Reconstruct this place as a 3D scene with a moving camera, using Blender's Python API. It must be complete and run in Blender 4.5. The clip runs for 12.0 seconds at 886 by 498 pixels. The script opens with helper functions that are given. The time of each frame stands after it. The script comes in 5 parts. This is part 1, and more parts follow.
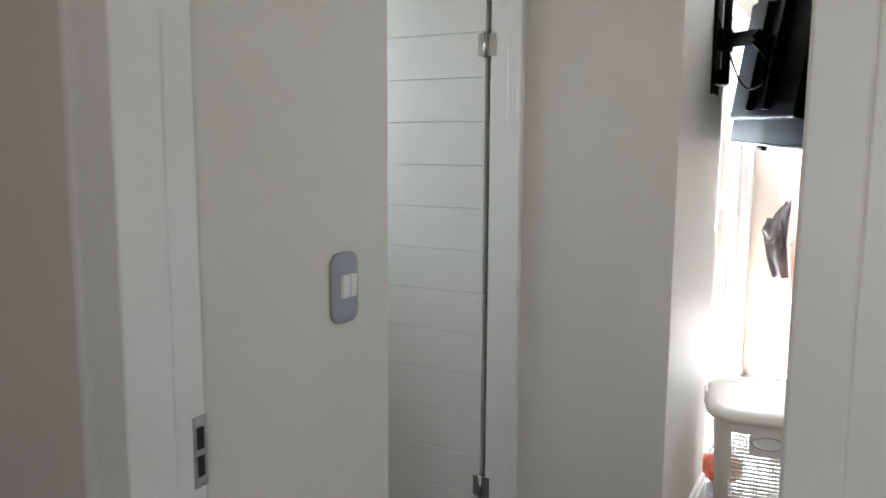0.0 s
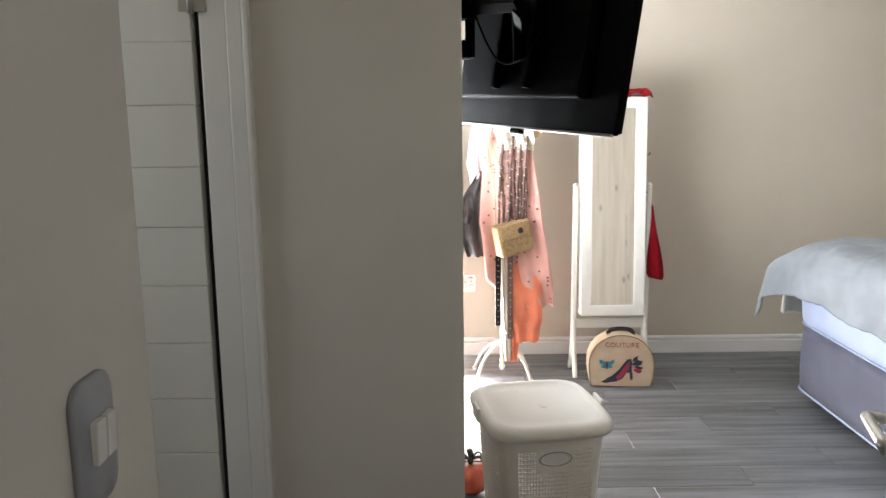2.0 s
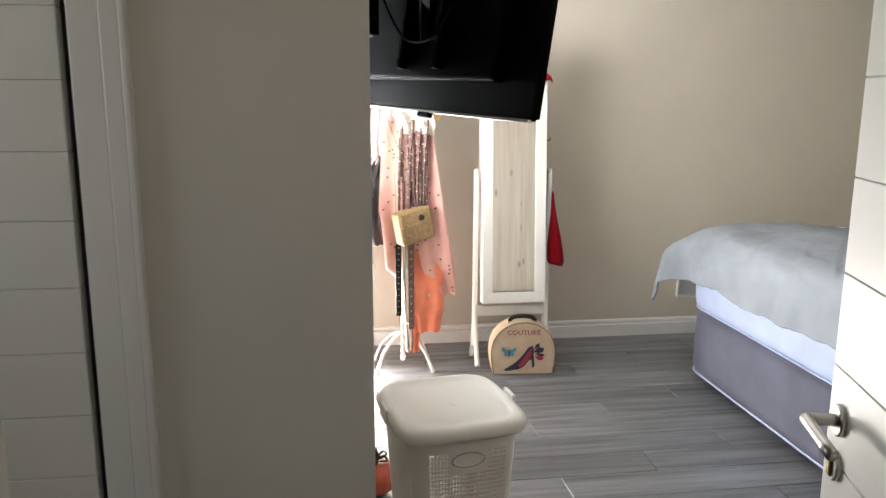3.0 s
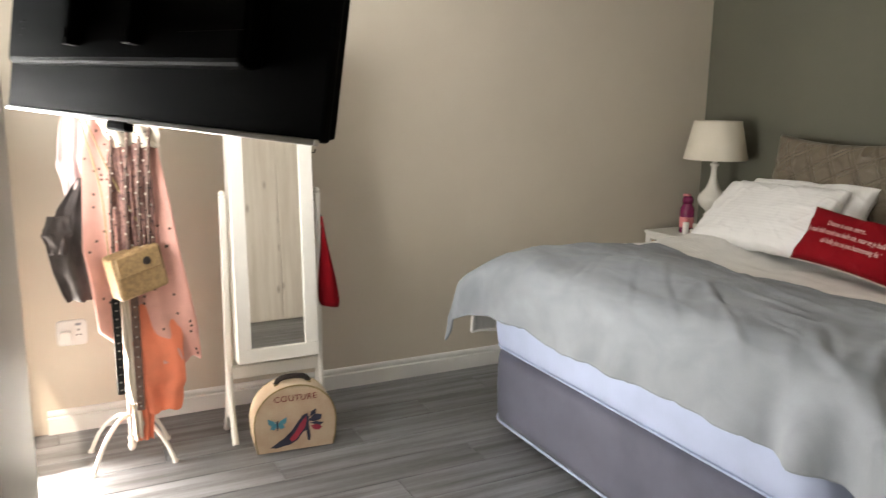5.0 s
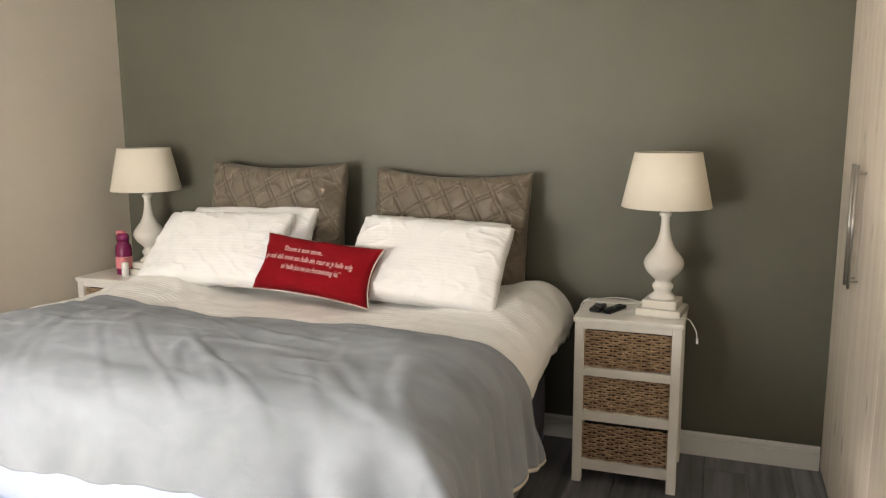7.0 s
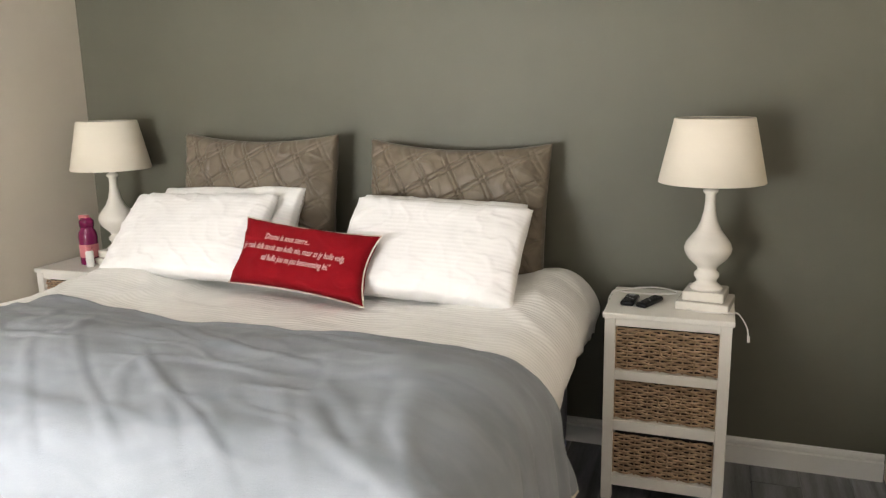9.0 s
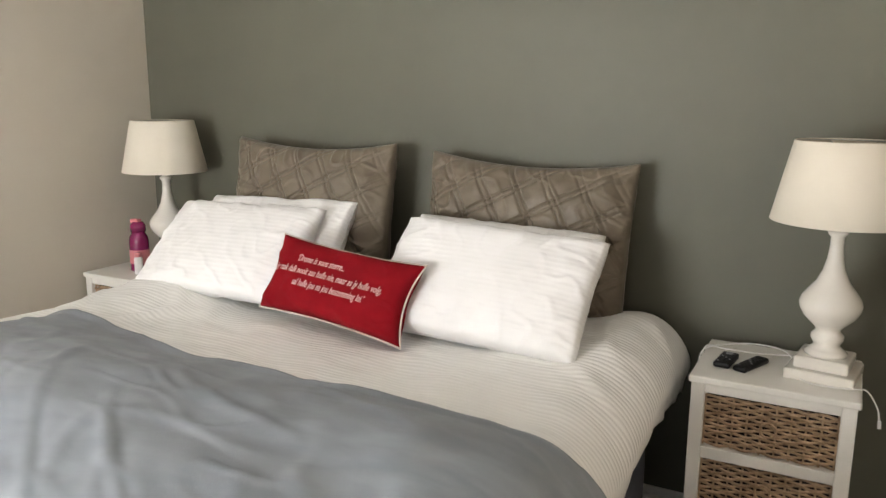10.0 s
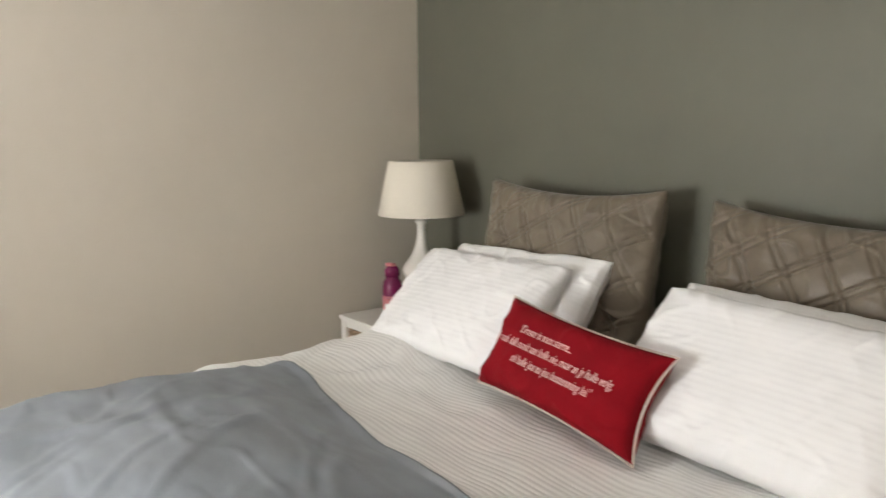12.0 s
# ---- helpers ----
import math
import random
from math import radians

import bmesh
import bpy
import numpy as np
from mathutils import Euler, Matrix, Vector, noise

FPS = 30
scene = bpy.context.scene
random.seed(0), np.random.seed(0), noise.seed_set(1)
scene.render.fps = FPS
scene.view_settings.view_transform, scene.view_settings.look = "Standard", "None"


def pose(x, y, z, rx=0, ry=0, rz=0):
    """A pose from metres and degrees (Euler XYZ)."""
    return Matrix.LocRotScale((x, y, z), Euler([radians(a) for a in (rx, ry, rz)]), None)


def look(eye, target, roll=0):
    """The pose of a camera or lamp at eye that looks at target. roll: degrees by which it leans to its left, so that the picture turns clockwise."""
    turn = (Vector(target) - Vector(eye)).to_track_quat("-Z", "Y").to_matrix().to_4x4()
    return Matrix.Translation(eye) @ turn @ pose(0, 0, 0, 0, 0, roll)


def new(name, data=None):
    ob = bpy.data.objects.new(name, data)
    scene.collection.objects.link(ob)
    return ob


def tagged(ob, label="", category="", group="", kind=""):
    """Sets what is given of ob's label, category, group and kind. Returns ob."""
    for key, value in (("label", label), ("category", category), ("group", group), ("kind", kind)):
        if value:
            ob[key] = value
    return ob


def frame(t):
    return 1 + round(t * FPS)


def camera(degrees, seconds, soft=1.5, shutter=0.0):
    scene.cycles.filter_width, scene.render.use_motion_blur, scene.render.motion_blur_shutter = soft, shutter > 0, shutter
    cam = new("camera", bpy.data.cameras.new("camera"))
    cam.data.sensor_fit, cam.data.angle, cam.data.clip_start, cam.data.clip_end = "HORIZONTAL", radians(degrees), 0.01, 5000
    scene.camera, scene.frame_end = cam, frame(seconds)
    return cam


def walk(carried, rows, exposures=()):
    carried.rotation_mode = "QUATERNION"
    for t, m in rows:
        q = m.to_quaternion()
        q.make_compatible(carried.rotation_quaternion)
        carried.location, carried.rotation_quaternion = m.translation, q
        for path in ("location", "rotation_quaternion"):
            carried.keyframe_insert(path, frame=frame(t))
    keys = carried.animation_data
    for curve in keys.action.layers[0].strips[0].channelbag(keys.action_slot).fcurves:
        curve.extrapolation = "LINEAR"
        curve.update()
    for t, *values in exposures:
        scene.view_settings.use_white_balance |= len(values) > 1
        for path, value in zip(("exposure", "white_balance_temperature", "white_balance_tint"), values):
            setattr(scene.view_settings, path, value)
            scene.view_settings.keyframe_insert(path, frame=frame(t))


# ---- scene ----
# ---- camera and walk ----
cam = camera(60.2, 12.0, soft=1.3, shutter=0.3)
PATH = [
    (0, (4.981, -3.369, 1.498), (3.247, -4.331, 1.234), 0.4),
    (0.5, (4.825, -3.533, 1.511), (2.988, -4.262, 1.208), 0.2),
    (1, (4.646, -3.678, 1.526), (2.738, -4.18, 1.198), 0.4),
    (1.5, (4.535, -3.804, 1.542), (2.577, -4.048, 1.215), 0.4),
    (2, (4.463, -3.961, 1.557), (2.493, -3.965, 1.212), -0.7),
    (2.5, (4.416, -4.013, 1.553), (2.457, -3.855, 1.181), -0.4),
    (4.5, (3.654, -3.882, 1.568), (1.813, -3.203, 1.18), 0.9),
    (5, (3.416, -3.825, 1.554), (1.664, -2.939, 1.175), 0.8),
    (5.5, (3.223, -3.762, 1.574), (1.637, -2.598, 1.21), 0.8),
    (6, (3.073, -3.725, 1.598), (1.841, -2.188, 1.255), -0.9),
    (6.5, (2.971, -3.716, 1.578), (2.121, -1.934, 1.255), -1.0),
    (7, (2.961, -3.671, 1.586), (2.293, -1.814, 1.262), -0.3),
    (9, (2.771, -3.22, 1.573), (2.108, -1.377, 1.168), -1.1),
    (9.5, (2.742, -2.955, 1.572), (1.937, -1.171, 1.161), -1.1),
    (10, (2.778, -2.734, 1.582), (1.852, -1.007, 1.187), 0.3),
    (10.5, (2.796, -2.535, 1.579), (1.722, -0.896, 1.184), 0.9),
    (11, (2.74, -2.371, 1.569), (1.573, -0.795, 1.173), -0.2),
    (11.5, (2.683, -2.261, 1.584), (1.381, -0.784, 1.235), -0.6),
    (12, (2.653, -2.158, 1.573), (1.083, -0.955, 1.276), -0.4),
]
EXPOSURES = [(0.0, 0.92, 6350, 12), (1.0, 0.25, 6650, 12.5), (2.5, 0.0, 7150, 14), (4.5, -0.32, 7600, 13.5), (5.5, -0.29, 8000, 14.5), (6.6, 0.13, 8100, 15.5), (9.0, 0.4, 7600, 15), (12.0, 0.15, 7400, 14.5)]
walk(cam, [(t, look(eye, target, roll)) for t, eye, target, roll in PATH], EXPOSURES)

# ---- world, sun, daylight and hall fill ----
world = bpy.data.worlds.new("world")
scene.world = world
world.use_nodes = True
wn = world.node_tree.nodes
sky = wn.new("ShaderNodeTexSky")
sky.sky_type, sky.sun_disc = "NISHITA", False
sky.sun_elevation, sky.sun_rotation = radians(54), radians(138)
world.node_tree.links.new(sky.outputs[0], wn["Background"].inputs[0])
wn["Background"].inputs[1].default_value = 0.15

sun_lamp = bpy.data.lights.new("sun", "SUN")
sun_lamp.energy, sun_lamp.angle, sun_lamp.color = 5.0, radians(0.6), (1.0, 0.94, 0.85)
sun = new("sun", sun_lamp)
sun.matrix_world = look((0, 0, 0), (-0.40, 0.444, -0.82))


def area_light(name, m, width, height, watts, colour):
    lamp = bpy.data.lights.new(name, "AREA")
    lamp.shape, lamp.size, lamp.size_y, lamp.energy, lamp.color = "RECTANGLE", width, height, watts, colour
    ob = new(name, lamp)
    ob.matrix_world = m
    return ob


area_light("terrace_daylight", look((0.02, -4.10, 0.27), (3.0, -3.7, 0.70)), 0.60, 0.46, 84, (0.94, 0.97, 1.0))
area_light("terrace_skylight", look((1.02, -4.24, 1.30), (1.22, -3.24, 2.20)), 1.1, 0.85, 84, (0.80, 0.90, 1.0))
# fill added to brighten the hall side; no such source is known there
area_light("hall_fill", look((6.42, -3.0, 1.55), (3.4, -4.4, 1.2)), 1.0, 1.3, 4.5, (1.0, 0.96, 0.90))
area_light("recess_daylight", look((3.0, -5.72, 1.75), (2.8, -4.2, 1.1)), 0.66, 0.85, 4, (0.86, 0.94, 1.0))


# ---- materials ----
def material(name, colour, rough=0.6, vary=0.08, grain=14.0, fine=160.0, bump=0.1, metal=0.0, sheen=0.0, stretch=(1, 1, 1), second=None, coat=0.0, depth=0.002, spec=0.5, by_piece=0.0):
    """Two scales of mottling on a base colour, with a fine relief."""
    m = bpy.data.materials.new(name)
    m.use_nodes = True
    n, l = m.node_tree.nodes, m.node_tree.links
    b = n["Principled BSDF"]
    co = n.new("ShaderNodeTexCoord")
    mp = n.new("ShaderNodeMapping")
    mp.inputs["Scale"].default_value = stretch
    l.new(co.outputs["Object"], mp.inputs[0])
    big, small = n.new("ShaderNodeTexNoise"), n.new("ShaderNodeTexNoise")
    big.inputs["Scale"].default_value, big.inputs["Detail"].default_value = grain, 5
    small.inputs["Scale"].default_value, small.inputs["Detail"].default_value = fine, 3
    l.new(mp.outputs[0], big.inputs["Vector"])
    l.new(mp.outputs[0], small.inputs["Vector"])
    ramp = n.new("ShaderNodeValToRGB")
    other = second or tuple(c * (1 - 2.2 * vary) for c in colour)
    ramp.color_ramp.elements[0].color = (*other, 1)
    ramp.color_ramp.elements[1].color = (*colour, 1)
    ramp.color_ramp.elements[0].position, ramp.color_ramp.elements[1].position = 0.25, 0.65
    mix = n.new("ShaderNodeMath")
    mix.operation = "MULTIPLY_ADD"
    l.new(small.outputs[0], mix.inputs[0])
    mix.inputs[1].default_value = 0.35
    l.new(big.outputs[0], mix.inputs[2])
    off = n.new("ShaderNodeMath")
    off.operation = "SUBTRACT"
    off.inputs[1].default_value = 0.175
    l.new(mix.outputs[0], off.inputs[0])
    l.new(off.outputs[0], ramp.inputs[0])
    last = ramp.outputs[0]
    if by_piece:
        info = n.new("ShaderNodeObjectInfo")
        rng = n.new("ShaderNodeMapRange")
        rng.inputs[3].default_value, rng.inputs[4].default_value = 1 - by_piece, 1 + by_piece
        l.new(info.outputs["Random"], rng.inputs[0])
        hsv = n.new("ShaderNodeHueSaturation")
        l.new(rng.outputs[0], hsv.inputs["Value"])
        l.new(last, hsv.inputs["Color"])
        last = hsv.outputs[0]
    l.new(last, b.inputs["Base Color"])
    b.inputs["Roughness"].default_value = rough
    b.inputs["Metallic"].default_value = metal
    b.inputs["Specular IOR Level"].default_value = spec
    b.inputs["Coat Weight"].default_value = coat
    if sheen:
        b.inputs["Sheen Weight"].default_value, b.inputs["Sheen Roughness"].default_value = sheen, 0.4
    if bump:
        bp = n.new("ShaderNodeBump")
        bp.inputs["Strength"].default_value, bp.inputs["Distance"].default_value = bump, depth
        l.new(small.outputs[0], bp.inputs["Height"])
        l.new(bp.outputs[0], b.inputs["Normal"])
    return m


def ribbed(m, per_metre, strength, direction="X", depth=0.003):
    """Adds fine ribs to a material's relief."""
    n, l = m.node_tree.nodes, m.node_tree.links
    co = n.new("ShaderNodeTexCoord")
    w = n.new("ShaderNodeTexWave")
    w.wave_type, w.bands_direction = "BANDS", direction
    w.inputs["Scale"].default_value = per_metre
    w.inputs["Distortion"].default_value = 0.35
    l.new(co.outputs["UV"], w.inputs["Vector"])
    bp = n.new("ShaderNodeBump")
    bp.inputs["Strength"].default_value, bp.inputs["Distance"].default_value = strength, depth
    l.new(w.outputs[1], bp.inputs["Height"])
    for k in list(n["Principled BSDF"].inputs["Normal"].links):
        l.new(k.from_socket, bp.inputs["Normal"])
    l.new(bp.outputs[0], n["Principled BSDF"].inputs["Normal"])
    return m


WALL = material("cream_wall_paint", (0.568, 0.508, 0.422), 0.75, 0.02, 3, 260, 0.12, depth=0.001, spec=0.3)
WALL_HALL = material("warm_white_wall_paint", (0.64, 0.605, 0.545), 0.5, 0.02, 3, 260, 0.1, depth=0.001)
WALL_DARK = material("olive_grey_wall_paint", (0.116, 0.112, 0.084), 0.55, 0.03, 3, 240, 0.12, depth=0.001, spec=0.35)
TRIM = material("white_gloss_trim", (0.75, 0.74, 0.71), 0.32, 0.02, 6, 120, 0.05)
DOOR = material("white_door_paint", (0.72, 0.72, 0.67), 0.38, 0.02, 5, 140, 0.05)
CEILING = material("white_ceiling_paint", (0.78, 0.77, 0.75), 0.8, 0.02, 3, 200, 0.1)
WHITE = material("white_furniture_paint", (0.78, 0.75, 0.69), 0.35, 0.03, 8, 140, 0.06)
FABRIC_BASE = material("mauve_grey_suede", (0.100, 0.103, 0.140), 0.85, 0.12, 6, 420, 0.35, sheen=0.15)
MATTRESS = material("white_mattress_cloth", (0.42, 0.49, 0.66), 0.8, 0.04, 8, 500, 0.3)
BLANKET_BASE = material("grey_fleece", (0.240, 0.263, 0.288), 0.9, 0.13, 4.2, 300, 0.4, sheen=0.15, stretch=(0.9, 2.2, 1.0), second=(0.200, 0.219, 0.238))


def painted_nap(m, low, high):
    """Puts the uneven light on brushed pile into the base colour, in broad swept shapes and small ones."""
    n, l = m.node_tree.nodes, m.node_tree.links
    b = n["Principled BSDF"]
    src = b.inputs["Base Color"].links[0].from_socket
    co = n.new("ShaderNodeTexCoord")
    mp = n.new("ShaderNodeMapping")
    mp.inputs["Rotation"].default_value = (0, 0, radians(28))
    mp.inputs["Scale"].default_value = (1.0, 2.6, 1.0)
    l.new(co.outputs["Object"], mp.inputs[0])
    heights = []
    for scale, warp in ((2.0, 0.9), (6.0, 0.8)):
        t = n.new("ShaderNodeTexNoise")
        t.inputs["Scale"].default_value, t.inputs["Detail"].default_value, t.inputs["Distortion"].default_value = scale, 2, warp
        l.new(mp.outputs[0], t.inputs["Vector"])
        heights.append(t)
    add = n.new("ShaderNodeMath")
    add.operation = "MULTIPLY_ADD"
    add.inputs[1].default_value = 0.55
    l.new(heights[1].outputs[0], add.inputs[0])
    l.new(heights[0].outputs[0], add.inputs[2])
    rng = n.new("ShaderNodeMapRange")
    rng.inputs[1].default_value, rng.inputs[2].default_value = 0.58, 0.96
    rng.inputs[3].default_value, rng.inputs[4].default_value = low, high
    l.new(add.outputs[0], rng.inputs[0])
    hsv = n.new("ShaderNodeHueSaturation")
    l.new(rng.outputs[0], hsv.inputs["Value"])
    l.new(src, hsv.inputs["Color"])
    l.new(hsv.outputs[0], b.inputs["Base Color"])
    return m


BLANKET = painted_nap(BLANKET_BASE, 0.87, 1.15)
DUVET = ribbed(material("white_ribbed_cotton", (0.88, 0.865, 0.83), 0.85, 0.03, 6, 420, 0.2, sheen=0.1), 29, 0.32, "Y", 0.004)
PILLOW = ribbed(material("white_pillow_cotton", (0.85, 0.835, 0.815), 0.85, 0.03, 7, 420, 0.25, sheen=0.15), 13, 0.12, "Y", 0.003)
VELVET = material("taupe_satin_velvet", (0.152, 0.119, 0.084), 0.47, 0.10, 9, 320, 0.05, sheen=0.2, spec=0.4)
RED = material("red_canvas", (0.215, 0.003, 0.007), 0.9, 0.08, 12, 620, 0.5, spec=0.15)
BLACK = material("black_plastic", (0.006, 0.006, 0.0065), 0.38, 0.1, 10, 300, 0.1, spec=0.3)
MATT_BLACK = material("matt_black_moulding", (0.0014, 0.0014, 0.0015), 0.5, 0.1, 10, 300, 0.1, spec=0.03)
STEEL = material("brushed_steel", (0.52, 0.50, 0.47), 0.28, 0.05, 20, 400, 0.05, metal=1.0)
SHADE = material("cream_linen_shade", (0.72, 0.66, 0.55), 0.85, 0.03, 6, 520, 0.4)
CERAMIC = material("cream_gloss_ceramic", (0.76, 0.72, 0.65), 0.15, 0.02, 5, 80, 0.02, coat=0.3)
PLASTIC = material("cream_plastic", (0.75, 0.72, 0.66), 0.35, 0.02, 6, 400, 0.1)
WICKER = material("tan_wicker", (0.54, 0.37, 0.235), 0.55, 0.18, 30, 300, 0.3, second=(0.24, 0.145, 0.08))
GREY_PLATE = material("grey_switch_plastic", (0.31, 0.32, 0.345), 0.3, 0.03, 8, 200, 0.03)
CASE = material("cream_printed_card", (0.58, 0.46, 0.33), 0.5, 0.08, 11, 160, 0.05, second=(0.50, 0.33, 0.22))
GOLD = material("dull_brass", (0.35, 0.27, 0.14), 0.4, 0.1, 20, 200, 0.1, metal=1.0)
PINK = material("salmon_chiffon", (0.70, 0.36, 0.30), 0.8, 0.10, 9, 300, 0.2, sheen=0.3)
PALE_PINK = material("pale_pink_chiffon", (0.82, 0.62, 0.60), 0.8, 0.10, 9, 300, 0.2)
ORANGE = material("coral_chiffon", (0.85, 0.24, 0.13), 0.8, 0.10, 9, 300, 0.2)
CREAM_CLOTH = material("cream_cloth", (0.68, 0.60, 0.50), 0.85, 0.08, 9, 300, 0.2)
MAUVE = material("mauve_brown_print", (0.30, 0.16, 0.135), 0.85, 0.25, 55, 260, 0.3, second=(0.10, 0.05, 0.045))
DARK_CLOTH = material("charcoal_cloth", (0.085, 0.070, 0.068), 0.85, 0.2, 14, 300, 0.3)
BROWN_CLOTH = material("brown_beaded_strap", (0.16, 0.09, 0.07), 0.6, 0.3, 40, 200, 0.3)
BAG = material("tan_woven_bag", (0.36, 0.225, 0.105), 0.6, 0.2, 60, 220, 0.5)
PUMPKIN = material("dark_orange_pumpkin", (0.42, 0.07, 0.03), 0.5, 0.15, 14, 120, 0.2)
STEM = material("dark_brown_stem", (0.03, 0.02, 0.016), 0.8, 0.2, 30, 200, 0.5)
PURPLE = material("magenta_bottle_plastic", (0.20, 0.008, 0.07), 0.2, 0.05, 8, 100, 0.02, coat=0.3)
PINK_CAP = material("pink_cap_plastic", (0.65, 0.20, 0.22), 0.35, 0.05, 8, 100, 0.02)
PAPER = material("white_paper", (0.75, 0.73, 0.70), 0.7, 0.03, 8, 100, 0.02)
BLUE = material("teal_print", (0.06, 0.27, 0.36), 0.6, 0.1, 20, 200, 0.0)
NAVY = material("navy_print", (0.028, 0.032, 0.06), 0.6, 0.1, 20, 200, 0.0)
CRIMSON = material("crimson_print", (0.38, 0.03, 0.06), 0.6, 0.1, 20, 200, 0.0)
INK_RED = material("dark_red_lettering", (0.20, 0.022, 0.022), 0.6, 0.1, 20, 200, 0.0)
THREAD = material("cream_embroidery", (0.70, 0.46, 0.42), 0.8, 0.05, 20, 300, 0.1)
# near-black for rubber and floor joints, and as shade painted into gaps and holes
RUBBER_AND_GAP = material("dark_rubber_and_gap_shade", (0.02, 0.02, 0.02), 0.8, 0.1, 20, 200, 0.1)
PAVING = material("pale_terrace_paving", (0.55, 0.53, 0.49), 0.8, 0.12, 4, 90, 0.3)
GARDEN = material("pale_boundary_wall", (0.55, 0.52, 0.47), 0.8, 0.08, 2, 60, 0.2)


def wood_material(name, light, dark, streak, rough, knots=0.0, along=1, by_piece=0.12, contrast=(0.3, 0.7)):
    """Long grain along one axis, with darker streaks, and knots where asked."""
    m = material(name, light, rough, 0.1, 3, 60, 0.12, by_piece=by_piece)
    n, l = m.node_tree.nodes, m.node_tree.links
    ramp = [k for k in n if k.bl_idname == "ShaderNodeValToRGB"][0]
    ramp.color_ramp.elements[0].color = (*dark, 1)
    ramp.color_ramp.elements[0].position, ramp.color_ramp.elements[1].position = contrast
    mp = [k for k in n if k.bl_idname == "ShaderNodeMapping"][0]
    s = [streak, streak, streak]
    s[along] = streak * 0.06
    mp.inputs["Scale"].default_value = s
    info = n.new("ShaderNodeObjectInfo")
    mul = n.new("ShaderNodeMath")
    mul.operation = "MULTIPLY"
    mul.inputs[1].default_value = 37.0
    l.new(info.outputs["Random"], mul.inputs[0])
    cmb = n.new("ShaderNodeCombineXYZ")
    for k in range(3):
        l.new(mul.outputs[0], cmb.inputs[k])
    l.new(cmb.outputs[0], mp.inputs["Location"])
    if knots:
        co = [k for k in n if k.bl_idname == "ShaderNodeTexCoord"][0]
        mk = n.new("ShaderNodeMapping")
        sk = [7.5, 7.5, 7.5]
        sk[along] = 3.2
        mk.inputs["Scale"].default_value = sk
        l.new(cmb.outputs[0], mk.inputs["Location"])
        l.new(co.outputs["Object"], mk.inputs[0])
        v = n.new("ShaderNodeTexVoronoi")
        v.inputs["Scale"].default_value = 1.0
        l.new(mk.outputs[0], v.inputs["Vector"])
        r2 = n.new("ShaderNodeMapRange")
        r2.inputs[1].default_value, r2.inputs[2].default_value = 0.05, 0.16
        r2.inputs[3].default_value, r2.inputs[4].default_value = knots, 0.0
        l.new(v.outputs["Distance"], r2.inputs[0])
        mixc = n.new("ShaderNodeMix")
        mixc.data_type = "RGBA"
        mixc.inputs[7].default_value = (0.20, 0.14, 0.09, 1)
        l.new(r2.outputs[0], mixc.inputs[0])
        b = n["Principled BSDF"]
        src = b.inputs["Base Color"].links[0].from_socket
        l.new(src, mixc.inputs[6])
        l.new(mixc.outputs[2], b.inputs["Base Color"])
    return m


PLANK = wood_material("grey_oak_laminate", (0.212, 0.218, 0.230), (0.080, 0.077, 0.078), 8.0, 0.37, along=1, by_piece=0.20)
WARDROBE = wood_material("whitewashed_knotty_pine", (0.78, 0.70, 0.60), (0.62, 0.53, 0.43), 7.0, 0.45, knots=0.6, along=2, by_piece=0.04)

GLASS = bpy.data.materials.new("clear_glass")
GLASS.use_nodes = True
GLASS.node_tree.nodes["Principled BSDF"].inputs["Transmission Weight"].default_value = 1.0
GLASS.node_tree.nodes["Principled BSDF"].inputs["Roughness"].default_value = 0.0
GLASS.node_tree.nodes["Principled BSDF"].inputs["IOR"].default_value = 1.1
MIRROR = bpy.data.materials.new("mirror_silver")
MIRROR.use_nodes = True
MIRROR.node_tree.nodes["Principled BSDF"].inputs["Metallic"].default_value = 1.0
MIRROR.node_tree.nodes["Principled BSDF"].inputs["Roughness"].default_value = 0.015
MIRROR.node_tree.nodes["Principled BSDF"].inputs["Base Color"].default_value = (0.86, 0.88, 0.87, 1)


# ---- building helpers ----
def part(name, bm, mat, parent=None, label="", m=None, smooth=False, data=None):
    if data is None:
        data = bpy.data.meshes.new(name)
        bm.normal_update()
        bm.to_mesh(data)
        bm.free()
        if smooth:
            for f in data.polygons:
                f.use_smooth = True
        if mat:
            data.materials.append(mat)
    ob = new(name, data)
    if parent is not None:
        ob.parent = parent
    if m is not None:
        ob.matrix_basis = m
    return tagged(ob, label)


def thing(name, m, label, category, group="", kind=""):
    ob = new(name)
    ob.empty_display_size = 0.1
    ob.matrix_basis = m
    return tagged(ob, label, category, group, kind)


def solid(name, bm, mat, label, category="", kind="", smooth=False, m=None):
    return tagged(part(name, bm, mat, None, label, m, smooth), label, category, "", kind)


def box(x0, x1, y0, y1, z0, z1, bevel=0.0, seg=2, bm=None):
    own = bmesh.new()
    bmesh.ops.create_cube(own, size=1.0)
    for v in own.verts:
        v.co = Vector((x0 + (v.co.x + 0.5) * (x1 - x0), y0 + (v.co.y + 0.5) * (y1 - y0), z0 + (v.co.z + 0.5) * (z1 - z0)))
    if bevel:
        bmesh.ops.bevel(own, geom=own.edges[:], offset=bevel, segments=seg, profile=0.5, affect="EDGES")
    if bm is None:
        return own
    data = bpy.data.meshes.new("tmp")
    own.to_mesh(data)
    own.free()
    bm.from_mesh(data)
    bpy.data.meshes.remove(data)
    return bm


